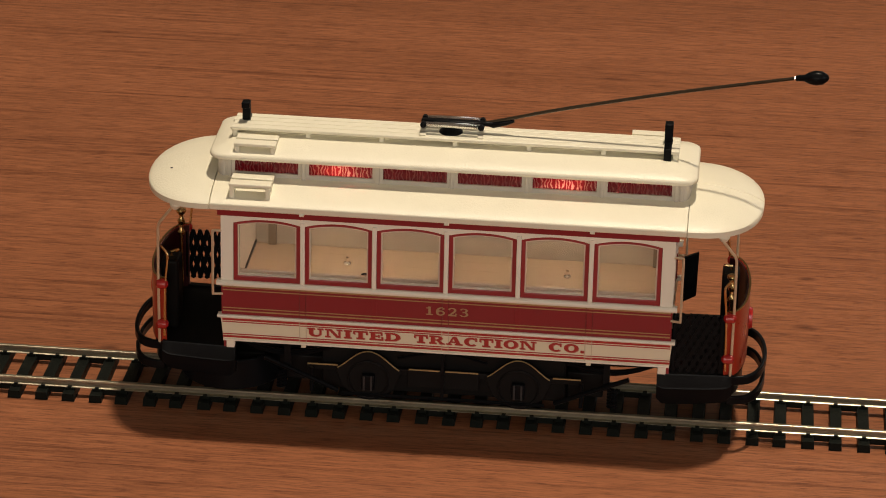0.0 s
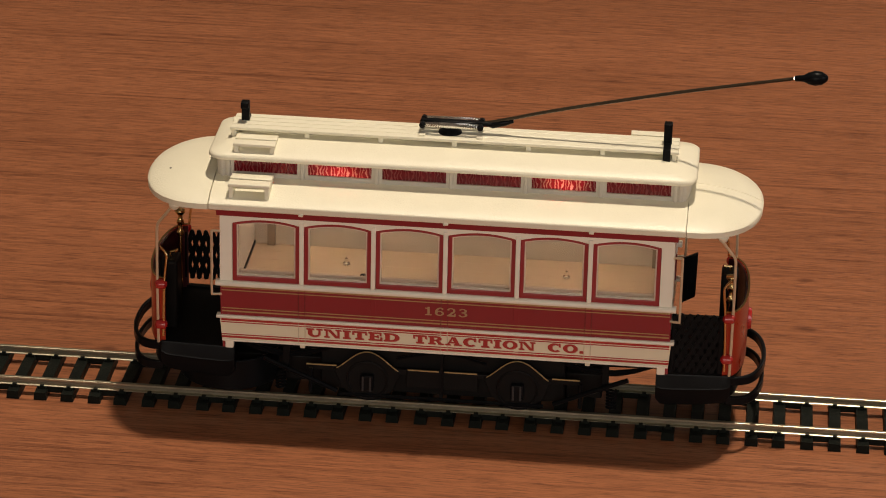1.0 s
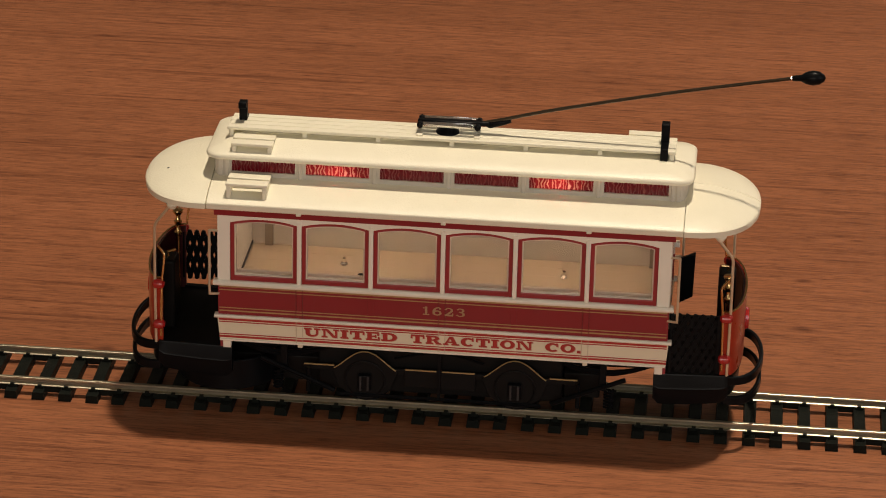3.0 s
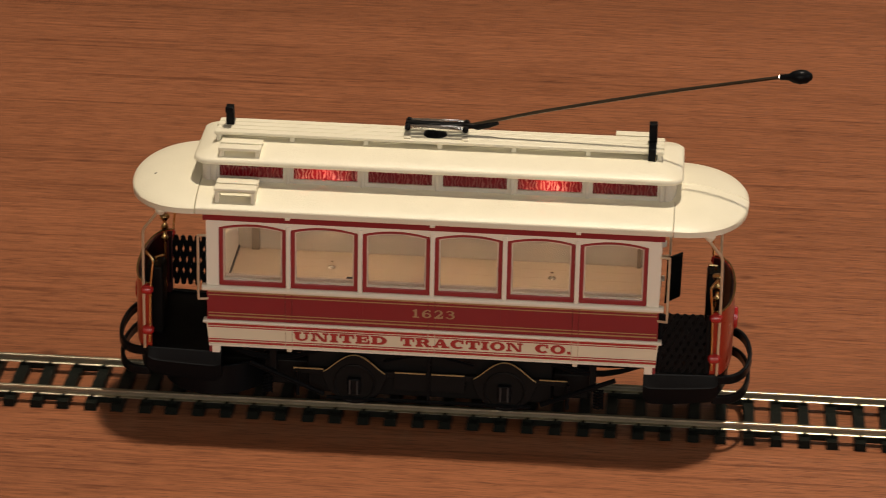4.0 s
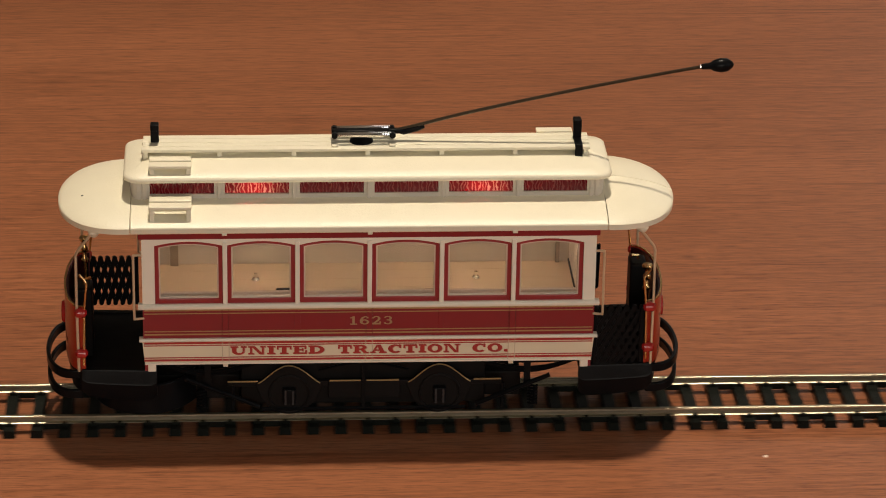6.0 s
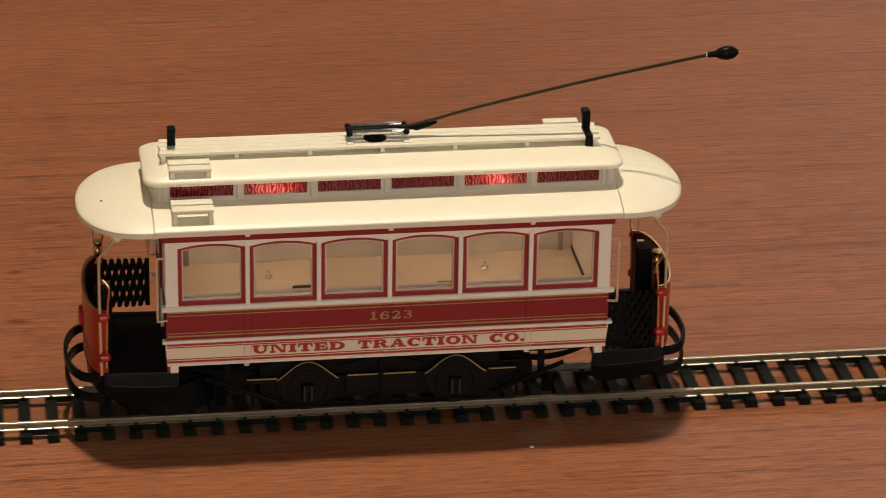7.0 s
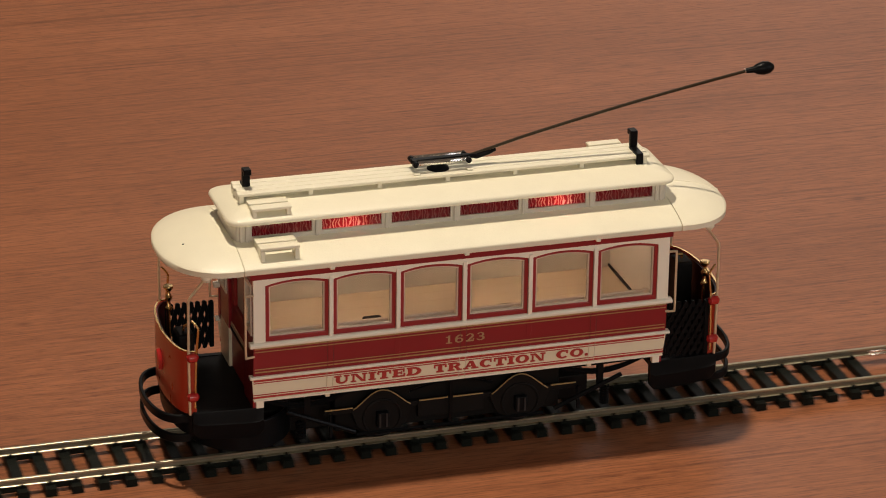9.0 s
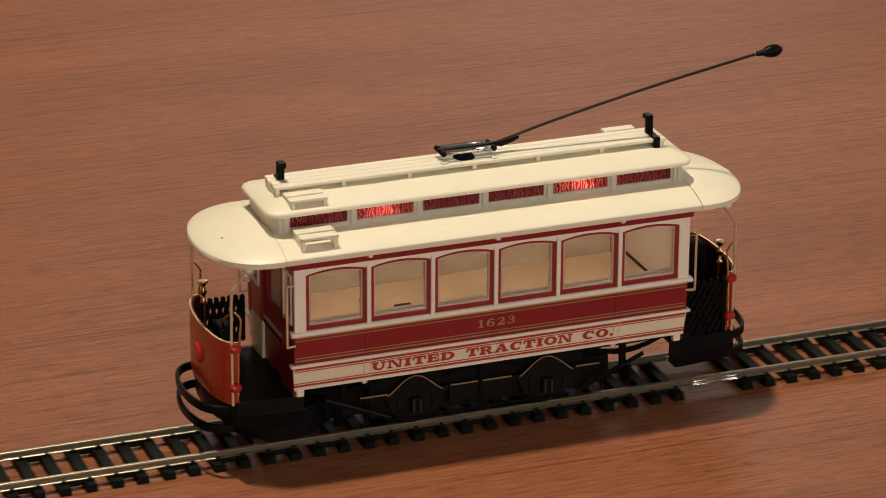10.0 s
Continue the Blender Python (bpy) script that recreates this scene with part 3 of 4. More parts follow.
def build_clerestory():
    for s in (-1, 1):
        y = lambda v: s * v
        bm = bmesh.new()
        box(bm, -54.6, 54.6, y(9.6), y(10.7), 61.6, 63.75)
        box(bm, -54.6, 54.6, y(9.6), y(10.7), 66.65, 67.6)
        edges = [-54.6] + [q for p in PANES for q in (p, p + 15.3)] + [54.6]
        for a, b in zip(edges[::2], edges[1::2]):
            box(bm, a, b, y(9.6), y(10.7), 63.75, 66.65)
        part("clerestory_wall", bm, GREY_TRIM, tram, "grey white clerestory wall")
        bm = bmesh.new()
        for a, b in zip(edges[::2], edges[1::2]):
            c = (a + b) / 2
            box(bm, c - 0.45, c + 0.45, y(10.5), y(11.1), 62.2, 67.4)
        box(bm, -54.6, 54.6, y(10.4), y(11.2), 61.5, 62.2)
        part("clerestory_post", bm, GREY_TRIM, tram, bevel=0.12)
        first = None
        for x in PANES:
            if first is None:
                bm = bmesh.new()
                box(bm, 0, 15.3, y(9.9), y(10.15), 63.7, 66.7)
                first = part("clerestory_pane", bm, FOIL, tram, "embossed red see-through pane")
                first.location = (x * MM, 0, 0)
            else:
                again(first, tram, pose(x * MM, 0, 0))
    for e in (-1, 1):
        # bowed grey end wall
        bm = bmesh.new()
        outer, inner = [], []
        for k in range(17):
            a = math.pi * (k / 16 - 0.5)
            outer.append((e * (54.6 + 2.6 * math.cos(a) ** 0.5), 10.7 * math.sin(a)))
            inner.append((e * (53.6 + 2.6 * math.cos(a) ** 0.5), 9.8 * math.sin(a)))
        prism(bm, outer + inner[::-1], "z", 61.6, 67.6)
        part("clerestory_end", bm, GREY_TRIM, tram, "grey rounded clerestory end", smooth=60)
        for s in (-1, 1):
            bm = bmesh.new()
            box(bm, e * 54.3, e * 55.3, s * 10.0, s * 11.0, 61.6, 67.5)
            part("corner_post", bm, GREY_TRIM, tram, bevel=0.15)
    # upper roof
    bm = bmesh.new()
    a_, x_, rad = 12.9, 58.5, 3.9
    plan = []
    for cx, cy, a0 in ((x_ - rad, a_ - rad, 0), (-x_ + rad, a_ - rad, 90), (-x_ + rad, -a_ + rad, 180), (x_ - rad, -a_ + rad, 270)):
        for k in range(9):
            a = radians(a0 + 90 * k / 8)
            plan.append((cx + rad * math.cos(a), cy + rad * math.sin(a)))
    loops = []
    for inset, z in ((1.2, 67.3), (0.15, 67.5), (0.0, 68.0), (0.15, 68.5), (0.6, 68.85), (3.0, 69.65), (6.0, 70.4), (9.0, 70.9)):
        row = []
        for px, py in plan:
            f = 1 - inset / a_
            row.append(bm.verts.new((math.copysign(max(0, abs(px) - inset), px), py * f, z)))
        loops.append(row)
    for p, q in zip(loops, loops[1:]):
        for k in range(len(plan)):
            j = (k + 1) % len(plan)
            bm.faces.new((p[k], p[j], q[j], q[k]))
    bm.faces.new(loops[0])
    bm.faces.new(loops[-1])
    part("upper_roof", bm, CREAM_ROOF, tram, "cream upper roof with rounded corners", smooth=50)


build_clerestory()

# ---- walkway boards, steps, hooks, trolley ----
def build_walkway():
    for k, yy in enumerate((-3.65, -1.25, 1.15, 3.55)):
        bm = bmesh.new()
        box(bm, -54.2 + (0.3 if k % 2 else 0), 53.6, yy - 1.1, yy + 1.1, 72.0, 72.85)
        part("roof_board", bm, CREAM_ROOF, tram, "long cream roof walk board", bevel=0.2)
    for x in (-53.2, -35.5, -17.75, 0, 17.75, 35.5, 52.6):
        bm = bmesh.new()
        box(bm, x - 0.6, x + 0.6, -4.3, 4.3, 69.3, 72.0)
        part("board_support", bm, CREAM_ROOF, tram, bevel=0.2)

    def bench(x0, x1, ya, yb, z, base_front, base_back, sgn):
        top = bmesh.new()
        w = (yb - ya - 0.9) / 2
        box(top, x0, x1, sgn * ya, sgn * (ya + w), z - 0.8, z)
        b = part("roof_step", top, CREAM_ROOF, tram, "cream step with two boards on the roof", bevel=0.18)
        bm = bmesh.new()
        box(bm, x0, x1, sgn * (yb - w), sgn * yb, z - 0.8, z)
        part("step_board", bm, CREAM_ROOF, b, bevel=0.18)
        for x in (x0 + 0.2, x1 - 1.3):
            bm = bmesh.new()
            prism(bm, [(sgn * ya, z - 0.8), (sgn * yb, z - 0.8), (sgn * yb, base_back), (sgn * (ya + 0.1), base_front)], "x", x, x + 1.1)
            part("step_leg", bm, CREAM_ROOF, b, bevel=0.15)
        bm = bmesh.new()
        box(bm, x0 + 0.3, x1 - 0.3, sgn * (yb - 1.2), sgn * (yb - 0.4), z - 2.0, z - 0.8)
        part("step_rail", bm, CREAM_ROOF, b)

    # the step's front edge comes first: larger distance from the middle line
    bench(-52.3, -42.2, -19.8, -12.8, 64.3, 59.9, 61.8, 1)
    bench(-52.3, -42.2, -11.6, -5.0, 71.4, 69.0, 69.6, 1)
    bench(41.7, 50.5, 4.9, 11.2, 71.6, 69.5, 69.0, 1)
    # trolley hooks
    for x, yb, d in ((-51.0, 2.6, -1), (50.8, -4.6, 1)):
        bm = bmesh.new()
        y0 = 0.3
        prism(bm, [(y0 + d * 0.6, 72.9), (y0 - d * 0.6, 72.9), (y0 - d * 0.6, 77.9), (y0 + d * 2.1, 77.9), (y0 + d * 2.1, 76.4), (y0 + d * 1.4, 76.4), (y0 + d * 1.2, 77.0), (y0 + d * 0.6, 77.0)], "x", x - 1.0, x + 1.0)
        hook = part("pole_hook", bm, BLACK_SATIN, tram, "black hook for the trolley pole", bevel=0.2)
        bm = bmesh.new()
        box(bm, x - 0.9, x + 0.9, min(yb, y0) - 0.4, max(yb, y0) + 0.6, 72.8, 73.5)
        if yb < 0:
            box(bm, x - 0.9, x + 0.9, yb - 0.6, yb + 0.3, 69.6, 73.5)
        part("hook_foot", bm, BLACK_SATIN, hook, bevel=0.15)


build_walkway()


def build_trolley():
    bm = bmesh.new()
    lathe(bm, [(2.9, 72.8), (2.7, 73.3), (1.6, 74.2), (1.4, 75.6)], (-1.4, 0, 0), n=20)
    base = part("trolley_base", bm, BLACK_SATIN, tram, "black sprung trolley base on the roof boards")
    bm = bmesh.new()
    box(bm, -8.6, 6.0, -1.0, 1.0, 74.8, 75.9)
    box(bm, 4.6, 8.8, -0.8, 0.8, 74.9, 76.0)
    part("base_bar", bm, BLACK_SATIN, base, bevel=0.3)
    for s in (-1, 1):
        bm = bmesh.new()
        pts = []
        for k in range(220):
            a = k * 0.9
            pts.append((-7.2 + 12.6 * k / 219, s * 2.1 + 0.55 * math.cos(a), 75.3 + 0.55 * math.sin(a)))
        tube(bm, pts, 0.2, 5)
        part("spring", bm, STEEL, base, "bright coiled spring")
        for x in (-7.9, 6.0):
            bm = bmesh.new()
            lathe(bm, [(0.4, -0.8), (0.75, -0.6), (0.75, 0.6), (0.4, 0.8)], (x, s * 2.1, 75.2), axis="y", n=12)
            part("spring_knob", bm, BLACK_SATIN, base)
    for x in (-7.9, 6.0):
        bm = bmesh.new()
        box(bm, x - 0.6, x + 0.6, -2.6, 2.6, 74.7, 75.4)
        part("cross_bar", bm, BLACK_SATIN, base, bevel=0.2)
        bm = bmesh.new()
        box(bm, x - 0.8, x + 0.8, -4.0, -2.0, 72.86, 73.3)
        part("base_foot", bm, CREAM_ROOF, base, bevel=0.15)
    bm = bmesh.new()
    tube(bm, curve_points([(6.0, 0, 75.4), (12, -0.1, 76.9), (25.5, -0.5, 80.5), (52.5, -1.1, 86.6), (80.6, -1.9, 92.2)], 8), 0.42, 8)
    pole = part("trolley_pole", bm, paint("dark_bronze_pole", (0.05, 0.038, 0.024), 0.35, metal=0.5, vary=0.2), tram, "slender dark trolley pole, slightly bowed")
    bm = bmesh.new()
    lathe(bm, [(0.5, 5.5), (0.85, 6.2), (0.8, 9.5), (0.45, 11.5)], (0, 0, 0), axis="x", n=12)
    bmesh.ops.rotate(bm, cent=(0, 0, 0), matrix=Matrix.Rotation(radians(-14), 3, "Y"), verts=bm.verts)
    bmesh.ops.translate(bm, vec=(2.6, 0, 73.75), verts=bm.verts)
    part("pole_socket", bm, BLACK_SATIN, pole)
    bm = bmesh.new()
    lathe(bm, [(0.5, -1.6), (0.7, -1.2), (0.8, 0.6), (1.4, 1.6), (1.8, 3.2), (1.6, 4.8), (0.8, 6.0), (0.2, 6.3)], (0, 0, 0), axis="x", n=14)
    bmesh.ops.rotate(bm, cent=(0, 0, 0), matrix=Matrix.Rotation(radians(-4), 3, "Y"), verts=bm.verts)
    bmesh.ops.translate(bm, vec=(81.4, -1.9, 92.2), verts=bm.verts)
    part("trolley_wheel_head", bm, BLACK_SATIN, pole, "black rounded trolley head")
    bm = bmesh.new()
    lathe(bm, [(0.55, -0.3), (0.55, 0.3)], (79.9, -1.88, 92.1), axis="x", n=10)
    part("pole_ferrule", bm, STEEL, pole)


build_trolley()
# ---- inside ----
def build_inside():
    bm = bmesh.new()
    box(bm, -53.6, 53.6, -18.2, 18.2, 31.0, 32.0)
    fl = part("inner_floor", bm, BLACK, tram, "tan boarded inner floor of the car")
    for k in range(7):
        bm = bmesh.new()
        box(bm, -53.5, 53.5, -18.1 + 5.18 * k, -18.1 + 5.18 * k + 5.13, 32.0, 33.0)
        part("floor_board", bm, FLOOR_WOOD, fl)
    post_paint = paint("brown_post", (0.20, 0.15, 0.10), 0.5)
    for x, half in ((-47.2, 1.0), (48.6, 0.5)):
        bm = bmesh.new()
        box(bm, x - half, x + half, 16.4, 17.4, 33.0, 39.4)
        part("inner_post", bm, post_paint, tram, "brown post on the inner wall")
    for s in (-1, 1):
        bm = bmesh.new()
        box(bm, -53.6, 53.6, s * 17.4, s * 18.1, 33.0, 39.4)
        part("inner_wall", bm, INNER_WALL, tram)
    bm = bmesh.new()
    box(bm, -53.6, 53.6, -18.0, -9.8, 57.6, 58.5)
    box(bm, -53.6, 53.6, 9.8, 18.0, 57.6, 58.5)
    part("inner_ceiling", bm, INNER_WALL, tram)
    for x in (-27.2, 27.3):
        bm = bmesh.new()
        lathe(bm, [(0.3, 54.6), (1.2, 55.2), (1.5, 56.4), (1.2, 57.8), (0.8, 58.6)], (x, -6.2, 8.0), n=14)
        part("bulb", bm, BULB, tram, "small glowing filament bulb")
        bm = bmesh.new()
        lathe(bm, [(1.05, 33.0), (1.05, 33.5), (0.8, 33.9), (0.42, 34.1), (0.4, 35.0), (0.1, 35.2)], (x + 0.2, 6.8, 0), n=12)
        part("screw", bm, STEEL, tram, "bright steel screw")
    for xa, xb, top in ((-22.2, -17.4, 36.2), (13.8, 17.6, 35.6)):
        bm = bmesh.new()
        box(bm, xa, xb, -5.6, -4.0, 33.0, top)
        part("connector", bm, BLACK, tram, "small black connector on the inner floor", bevel=0.4)


build_inside()


# ---- car ends ----
def build_end(e):
    x = lambda v: e * v
    # bulkhead with door opening
    bm = bmesh.new()
    box(bm, x(52.8), x(54.0), -8.2, 8.2, 54.6, 57.8)
    wall = part("bulkhead", bm, RED, tram, "crimson car end wall with windows and a door", bevel=0.15)
    for s in (-1, 1):
        for name, a, b, z0, z1 in (("end_panel", 8.2, 17.6, 31.2, 40.0), ("lower_end_panel", 8.2, 17.6, 20.5, 31.2), ("end_post", 8.2, 10.0, 40.0, 57.0), ("end_post", 17.2, 18.9, 40.0, 57.0), ("end_header", 10.0, 17.2, 53.8, 57.0)):
            bm = bmesh.new()
            box(bm, x(52.8), x(54.0), s * a, s * b, z0, z1)
            # the near lower panel takes red instead of cream, putting its shade into the colour
            part(name, bm, CREAM if name == "lower_end_panel" and s == 1 else RED, wall)
        for name, a, b, z0, z1 in (("lining_panel", 0.0, 17.3, 33.8, 56.5),):
            bm = bmesh.new()
            box(bm, x(51.6), x(52.15), s * a, s * b, z0, z1)
            part(name, bm, LINING, wall, "pale inner lining")
        bm = bmesh.new()
        box(bm, x(51.3), x(52.15), s * 0.1, s * 17.3, 33.0, 33.8)
        part("skirting", bm, BLACK, wall, "dark skirting strip")
    for s in (-1, 1):
        bm = bmesh.new()
        ring(bm, [(s * 10.0, 40.0), (s * 17.2, 40.0), (s * 17.2, 53.8), (s * 10.0, 53.8)], [(s * 10.9, 41.0), (s * 16.3, 41.0), (s * 16.3, 52.9), (s * 10.9, 52.9)], "x", x(53.0), x(54.3))
        part("end_window_frame", bm, WHITE, wall, "pale window frame", bevel=0.12)
        bm = bmesh.new()
        box(bm, x(53.3), x(53.5), s * 10.6, s * 16.6, 40.8, 53.2)
        pane = part("end_pane", bm, GLASS, wall, "clear pane")
        pane.visible_shadow = False
    bm = bmesh.new()
    ring(bm, [(-8.2, 20.5), (8.2, 20.5), (8.2, 54.6), (-8.2, 54.6)], [(-5.6, 38.5), (5.6, 38.5), (5.6, 52.2), (-5.6, 52.2)], "x", x(52.2), x(53.2))
    part("door_leaf", bm, RED_FRAME, wall, "dark red sliding door", bevel=0.15)
    # the platforms sit a little to one side of the body's middle
    x = lambda v: e * v - 0.6
    # platform floor, curved front
    n = 16
    arc = [(x(67.5 + 5.4 * math.cos(math.pi * (k / n - 0.5))), 16.8 * math.sin(math.pi * (k / n - 0.5))) for k in range(n + 1)]
    bm = bmesh.new()
    prism(bm, arc + [(x(51.9), 17.3), (x(51.9), -17.3)], "z", 18.8, 20.4)
    plat = part("platform", bm, BLACK, tram, "black end platform", bevel=0.2)
    for s in (-1, 1):
        # a bulging box with a crease half way up and rounded lower corners
        bm = bmesh.new()
        cols, m = [], 14
        for k in range(m + 1):
            u = k / m
            px = e * (51.2 + 18.0 * u)
            low = 12.3 + 1.6 * u * u + 1.5 * max(0.0, 1 - u / 0.1) ** 2 + 1.5 * max(0.0, (u - 0.9) / 0.1) ** 2
            top = 20.4 + 0.5 * u
            row = []
            for q, out in ((1.0, 17.35), (0.96, 17.5), (0.58, 17.5), (0.52, 17.68), (0.46, 17.5), (0.06, 17.45), (0.0, 17.2)):
                row.append(bm.verts.new((px, s * out, low + (top - low) * q)))
            for q in (0.0, 1.0):
                row.append(bm.verts.new((px, s * 15.8, low + (top - low) * q)))
            cols.append(row)
        w = len(cols[0])
        for p, q in zip(cols, cols[1:]):
            for i in range(w):
                bm.faces.new((p[i], p[(i + 1) % w], q[(i + 1) % w], q[i]))
        bm.faces.new(cols[0])
        bm.faces.new(cols[-1])
        part("step_skirt", bm, BLACK_SATIN, plat, "black step box under the platform", smooth=30)
    bm = bmesh.new()
    arc2 = [(x(67.3 + 5.0 * math.cos(math.pi * (k / n - 0.5))), 16.6 * math.sin(math.pi * (k / n - 0.5))) for k in range(n + 1)]
    arc3 = [(x(66.6 + 4.6 * math.cos(math.pi * (k / n - 0.5))), 15.8 * math.sin(math.pi * (k / n - 0.5))) for k in range(n + 1)]
    prism(bm, arc2 + arc3[::-1], "z", 14.2, 18.8)
    part("front_skirt", bm, BLACK_SATIN, plat, smooth=60)
    # curved dash: red outside, black inside
    def dash(name, r0, r1, z0, z1, mat, label):
        bm = bmesh.new()
        out = [(x(67.6 + (5.2 + r0) * math.cos(math.pi * (k / n - 0.5)) ** 0.8), (16.6 + r0) * math.sin(math.pi * (k / n - 0.5))) for k in range(n + 1)]
        inn = [(x(67.6 + (5.2 + r1) * math.cos(math.pi * (k / n - 0.5)) ** 0.8), (16.6 + r1) * math.sin(math.pi * (k / n - 0.5))) for k in range(n + 1)]
        prism(bm, out + inn[::-1], "z", z0, z1)
        return part(name, bm, mat, tram, label, smooth=60)

    d = dash("dash_panel", 0.3, -0.25, 20.4, 37.2, DASH_RED, "curved red dash panel with a gilt edge")
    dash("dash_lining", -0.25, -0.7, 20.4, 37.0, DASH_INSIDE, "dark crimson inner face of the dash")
    dash("dash_edge", 0.36, -0.15, 37.15, 37.45, BRASS, "gilt top edge of the dash")
    bm = bmesh.new()
    lathe(bm, [(0.3, 0.0), (2.6, 0.2), (2.9, 0.9), (2.5, 1.7), (1.4, 1.9)], (0, 0, 0), axis="x", n=20)
    bmesh.ops.scale(bm, vec=(e, 1, 1), verts=bm.verts)
    bmesh.ops.translate(bm, vec=(x(72.2), 0, 28.6), verts=bm.verts)
    lampb = part("headlight", bm, RED_PLASTIC, d, "round red headlight ring")
    bm = bmesh.new()
    lathe(bm, [(2.1, 0.0), (2.2, 0.5), (1.3, 0.9), (0.2, 1.0)], (0, 0, 0), axis="x", n=18)
    bmesh.ops.scale(bm, vec=(e, 1, 1), verts=bm.verts)
    bmesh.ops.translate(bm, vec=(x(73.1), 0, 28.6), verts=bm.verts)
    part("lens", bm, GREY_TRIM, d, "pale headlight lens")
    # posts and grab rails on both sides
    for s in (-1, 1):
        bm = bmesh.new()
        tube(bm, curve_points([(x(69.3), s * 17.1, 20.4), (x(69.4), s * 17.1, 36), (x(69.3), s * 17.2, 48.5), (x(69.1), s * 17.3, 51.6), (x(67.8), s * 17.6, 53.6), (x(65.8), s * 18.0, 56.4), (x(65.4), s * 18.0, 57.8)], 4), 0.36, 8)
        post = part("platform_post", bm, PALE_BRASS, tram, "slim gilt platform post")
        bm = bmesh.new()
        tube(bm, curve_points([(x(68.0), s * 17.4, 22.2), (x(67.6), s * 17.5, 36), (x(67.0), s * 17.5, 42.6), (x(67.2), s * 17.4, 44.2), (x(68.6), s * 17.2, 46.0)], 4), 0.3, 8)
        part("inner_rail", bm, BRASS, post, "brass inner rail")
        for z in (25.3, 36.0):
            bm = bmesh.new()
            lathe(bm, [(0.5, -1.5), (1.15, -1.0), (1.25, 0.0), (1.15, 1.0), (0.5, 1.5)], (x(68.5), s * 17.3, z), axis="x", n=12)
            part("rail_clamp", bm, RED_PLASTIC, post, "red plastic rail clamp")
    # turned brass brake handle standing over the dash
    bm = bmesh.new()
    lathe(bm, [(0.45, 20.4), (0.45, 37.0), (0.9, 37.4), (0.95, 38.0), (0.5, 38.6), (0.45, 39.8), (0.9, 40.3), (1.0, 41.0), (0.55, 41.6), (0.5, 42.4), (1.15, 43.2), (1.35, 43.7), (1.2, 44.0), (0.2, 44.1)], (x(68.5), -e * 10.0, 0), n=14)
    part("brake_handle", bm, BRASS, tram, "turned polished brass brake handle")
    # controller box
    bm = bmesh.new()
    box(bm, x(66.0), x(70.2), min(e * 2.5, e * 9.0), max(e * 2.5, e * 9.0), 20.4, 38.4)
    part("controller_box", bm, BLACK, tram, "black driver's controller box", bevel=0.6)
    bm = bmesh.new()
    tube(bm, [(x(68.2), e * 5.8, 38.3), (x(68.2), e * 5.8, 39.4), (x(66.4), e * 5.0, 39.8)], 0.4, 8)
    part("controller_crank", bm, BRASS, tram, "brass crank")
    # hoop bumpers
    for z, depth, zr in ((18.5, 78.0, 0.8), (13.2, 77.8, 0.8)):
        bm = bmesh.new()
        pts = []
        m = 28
        for k in range(m + 1):
            a = math.pi * (k / m - 0.5)
            pts.append((68.6 + (depth - 68.6) * math.cos(a) ** 0.62, 15.2 * math.sin(a)))
        inn = [(68.6 + (px - 68.6) * 0.92 - 0.25, py * 0.945) for px, py in pts]
        prism(bm, [(x(px), py) for px, py in pts] + [(x(px), py) for px, py in inn[::-1]], "z", z - 1.15, z + 1.15)
        part("bumper_hoop", bm, BLACK_SATIN, tram, "black bent hoop bumper", bevel=0.3, smooth=60)


build_end(-1)
build_end(1)


def gate(x0, x1, y0, z0, z1, cols, rows, t, label):
    """An accordion gate of crossing flat bars between two uprights."""
    bm = bmesh.new()
    box(bm, x0 - 0.5, x0 + 0.5, y0 - 0.7, y0 + 0.7, z0 - 0.4, z1 + 0.4)
    box(bm, x1 - 0.6, x1 + 0.6, y0 - 0.7, y0 + 0.7, z0 - 0.4, z1 + 0.4)
    g = part("accordion_gate", bm, BLACK_SATIN, tram, label, bevel=0.2)
    w = (x1 - x0) / cols
    for d, yy in ((1, y0 - 0.15), (-1, y0 + 0.15)):
        for i in range(-rows, cols + 1):
            xa, xb = x0 + i * w, x0 + (i + rows) * w
            za, zb = (z0, z1) if d == 1 else (z1, z0)
            lo, hi = max(0.0, (x0 - xa) / (xb - xa)), min(1.0, (x1 - xa) / (xb - xa))
            if hi - lo < 0.05:
                continue
            pa = Vector((xa + (xb - xa) * lo, 0, za + (zb - za) * lo))
            pb = Vector((xa + (xb - xa) * hi, 0, za + (zb - za) * hi))
            along = (pb - pa).normalized()
            pa, pb = pa - along * 0.25, pb + along * 0.25
            side = Vector((-along.z, 0, along.x))
            ends = []
            for at, turn in ((pb, 90), (pa, 270)):
                for k in range(5):
                    a = radians(turn - 45 * k)
                    ends.append(at + (math.cos(a) * along + math.sin(a) * side) * t * 1.15)
            bm = bmesh.new()
            prism(bm, [(v.x, v.z) for v in ends], "y", yy - 0.13, yy + 0.13)
            part("gate_bar", bm, BLACK_SATIN, g)
    return g


gate(-69.0, -56.75, 16.4, 23.4, 35.2, 7, 2, 0.5, "black accordion gate drawn across the platform")
gate(54.9, 66.3, -16.4, 21.4, 35.6, 6, 4, 0.4, "black accordion gate drawn across the platform")
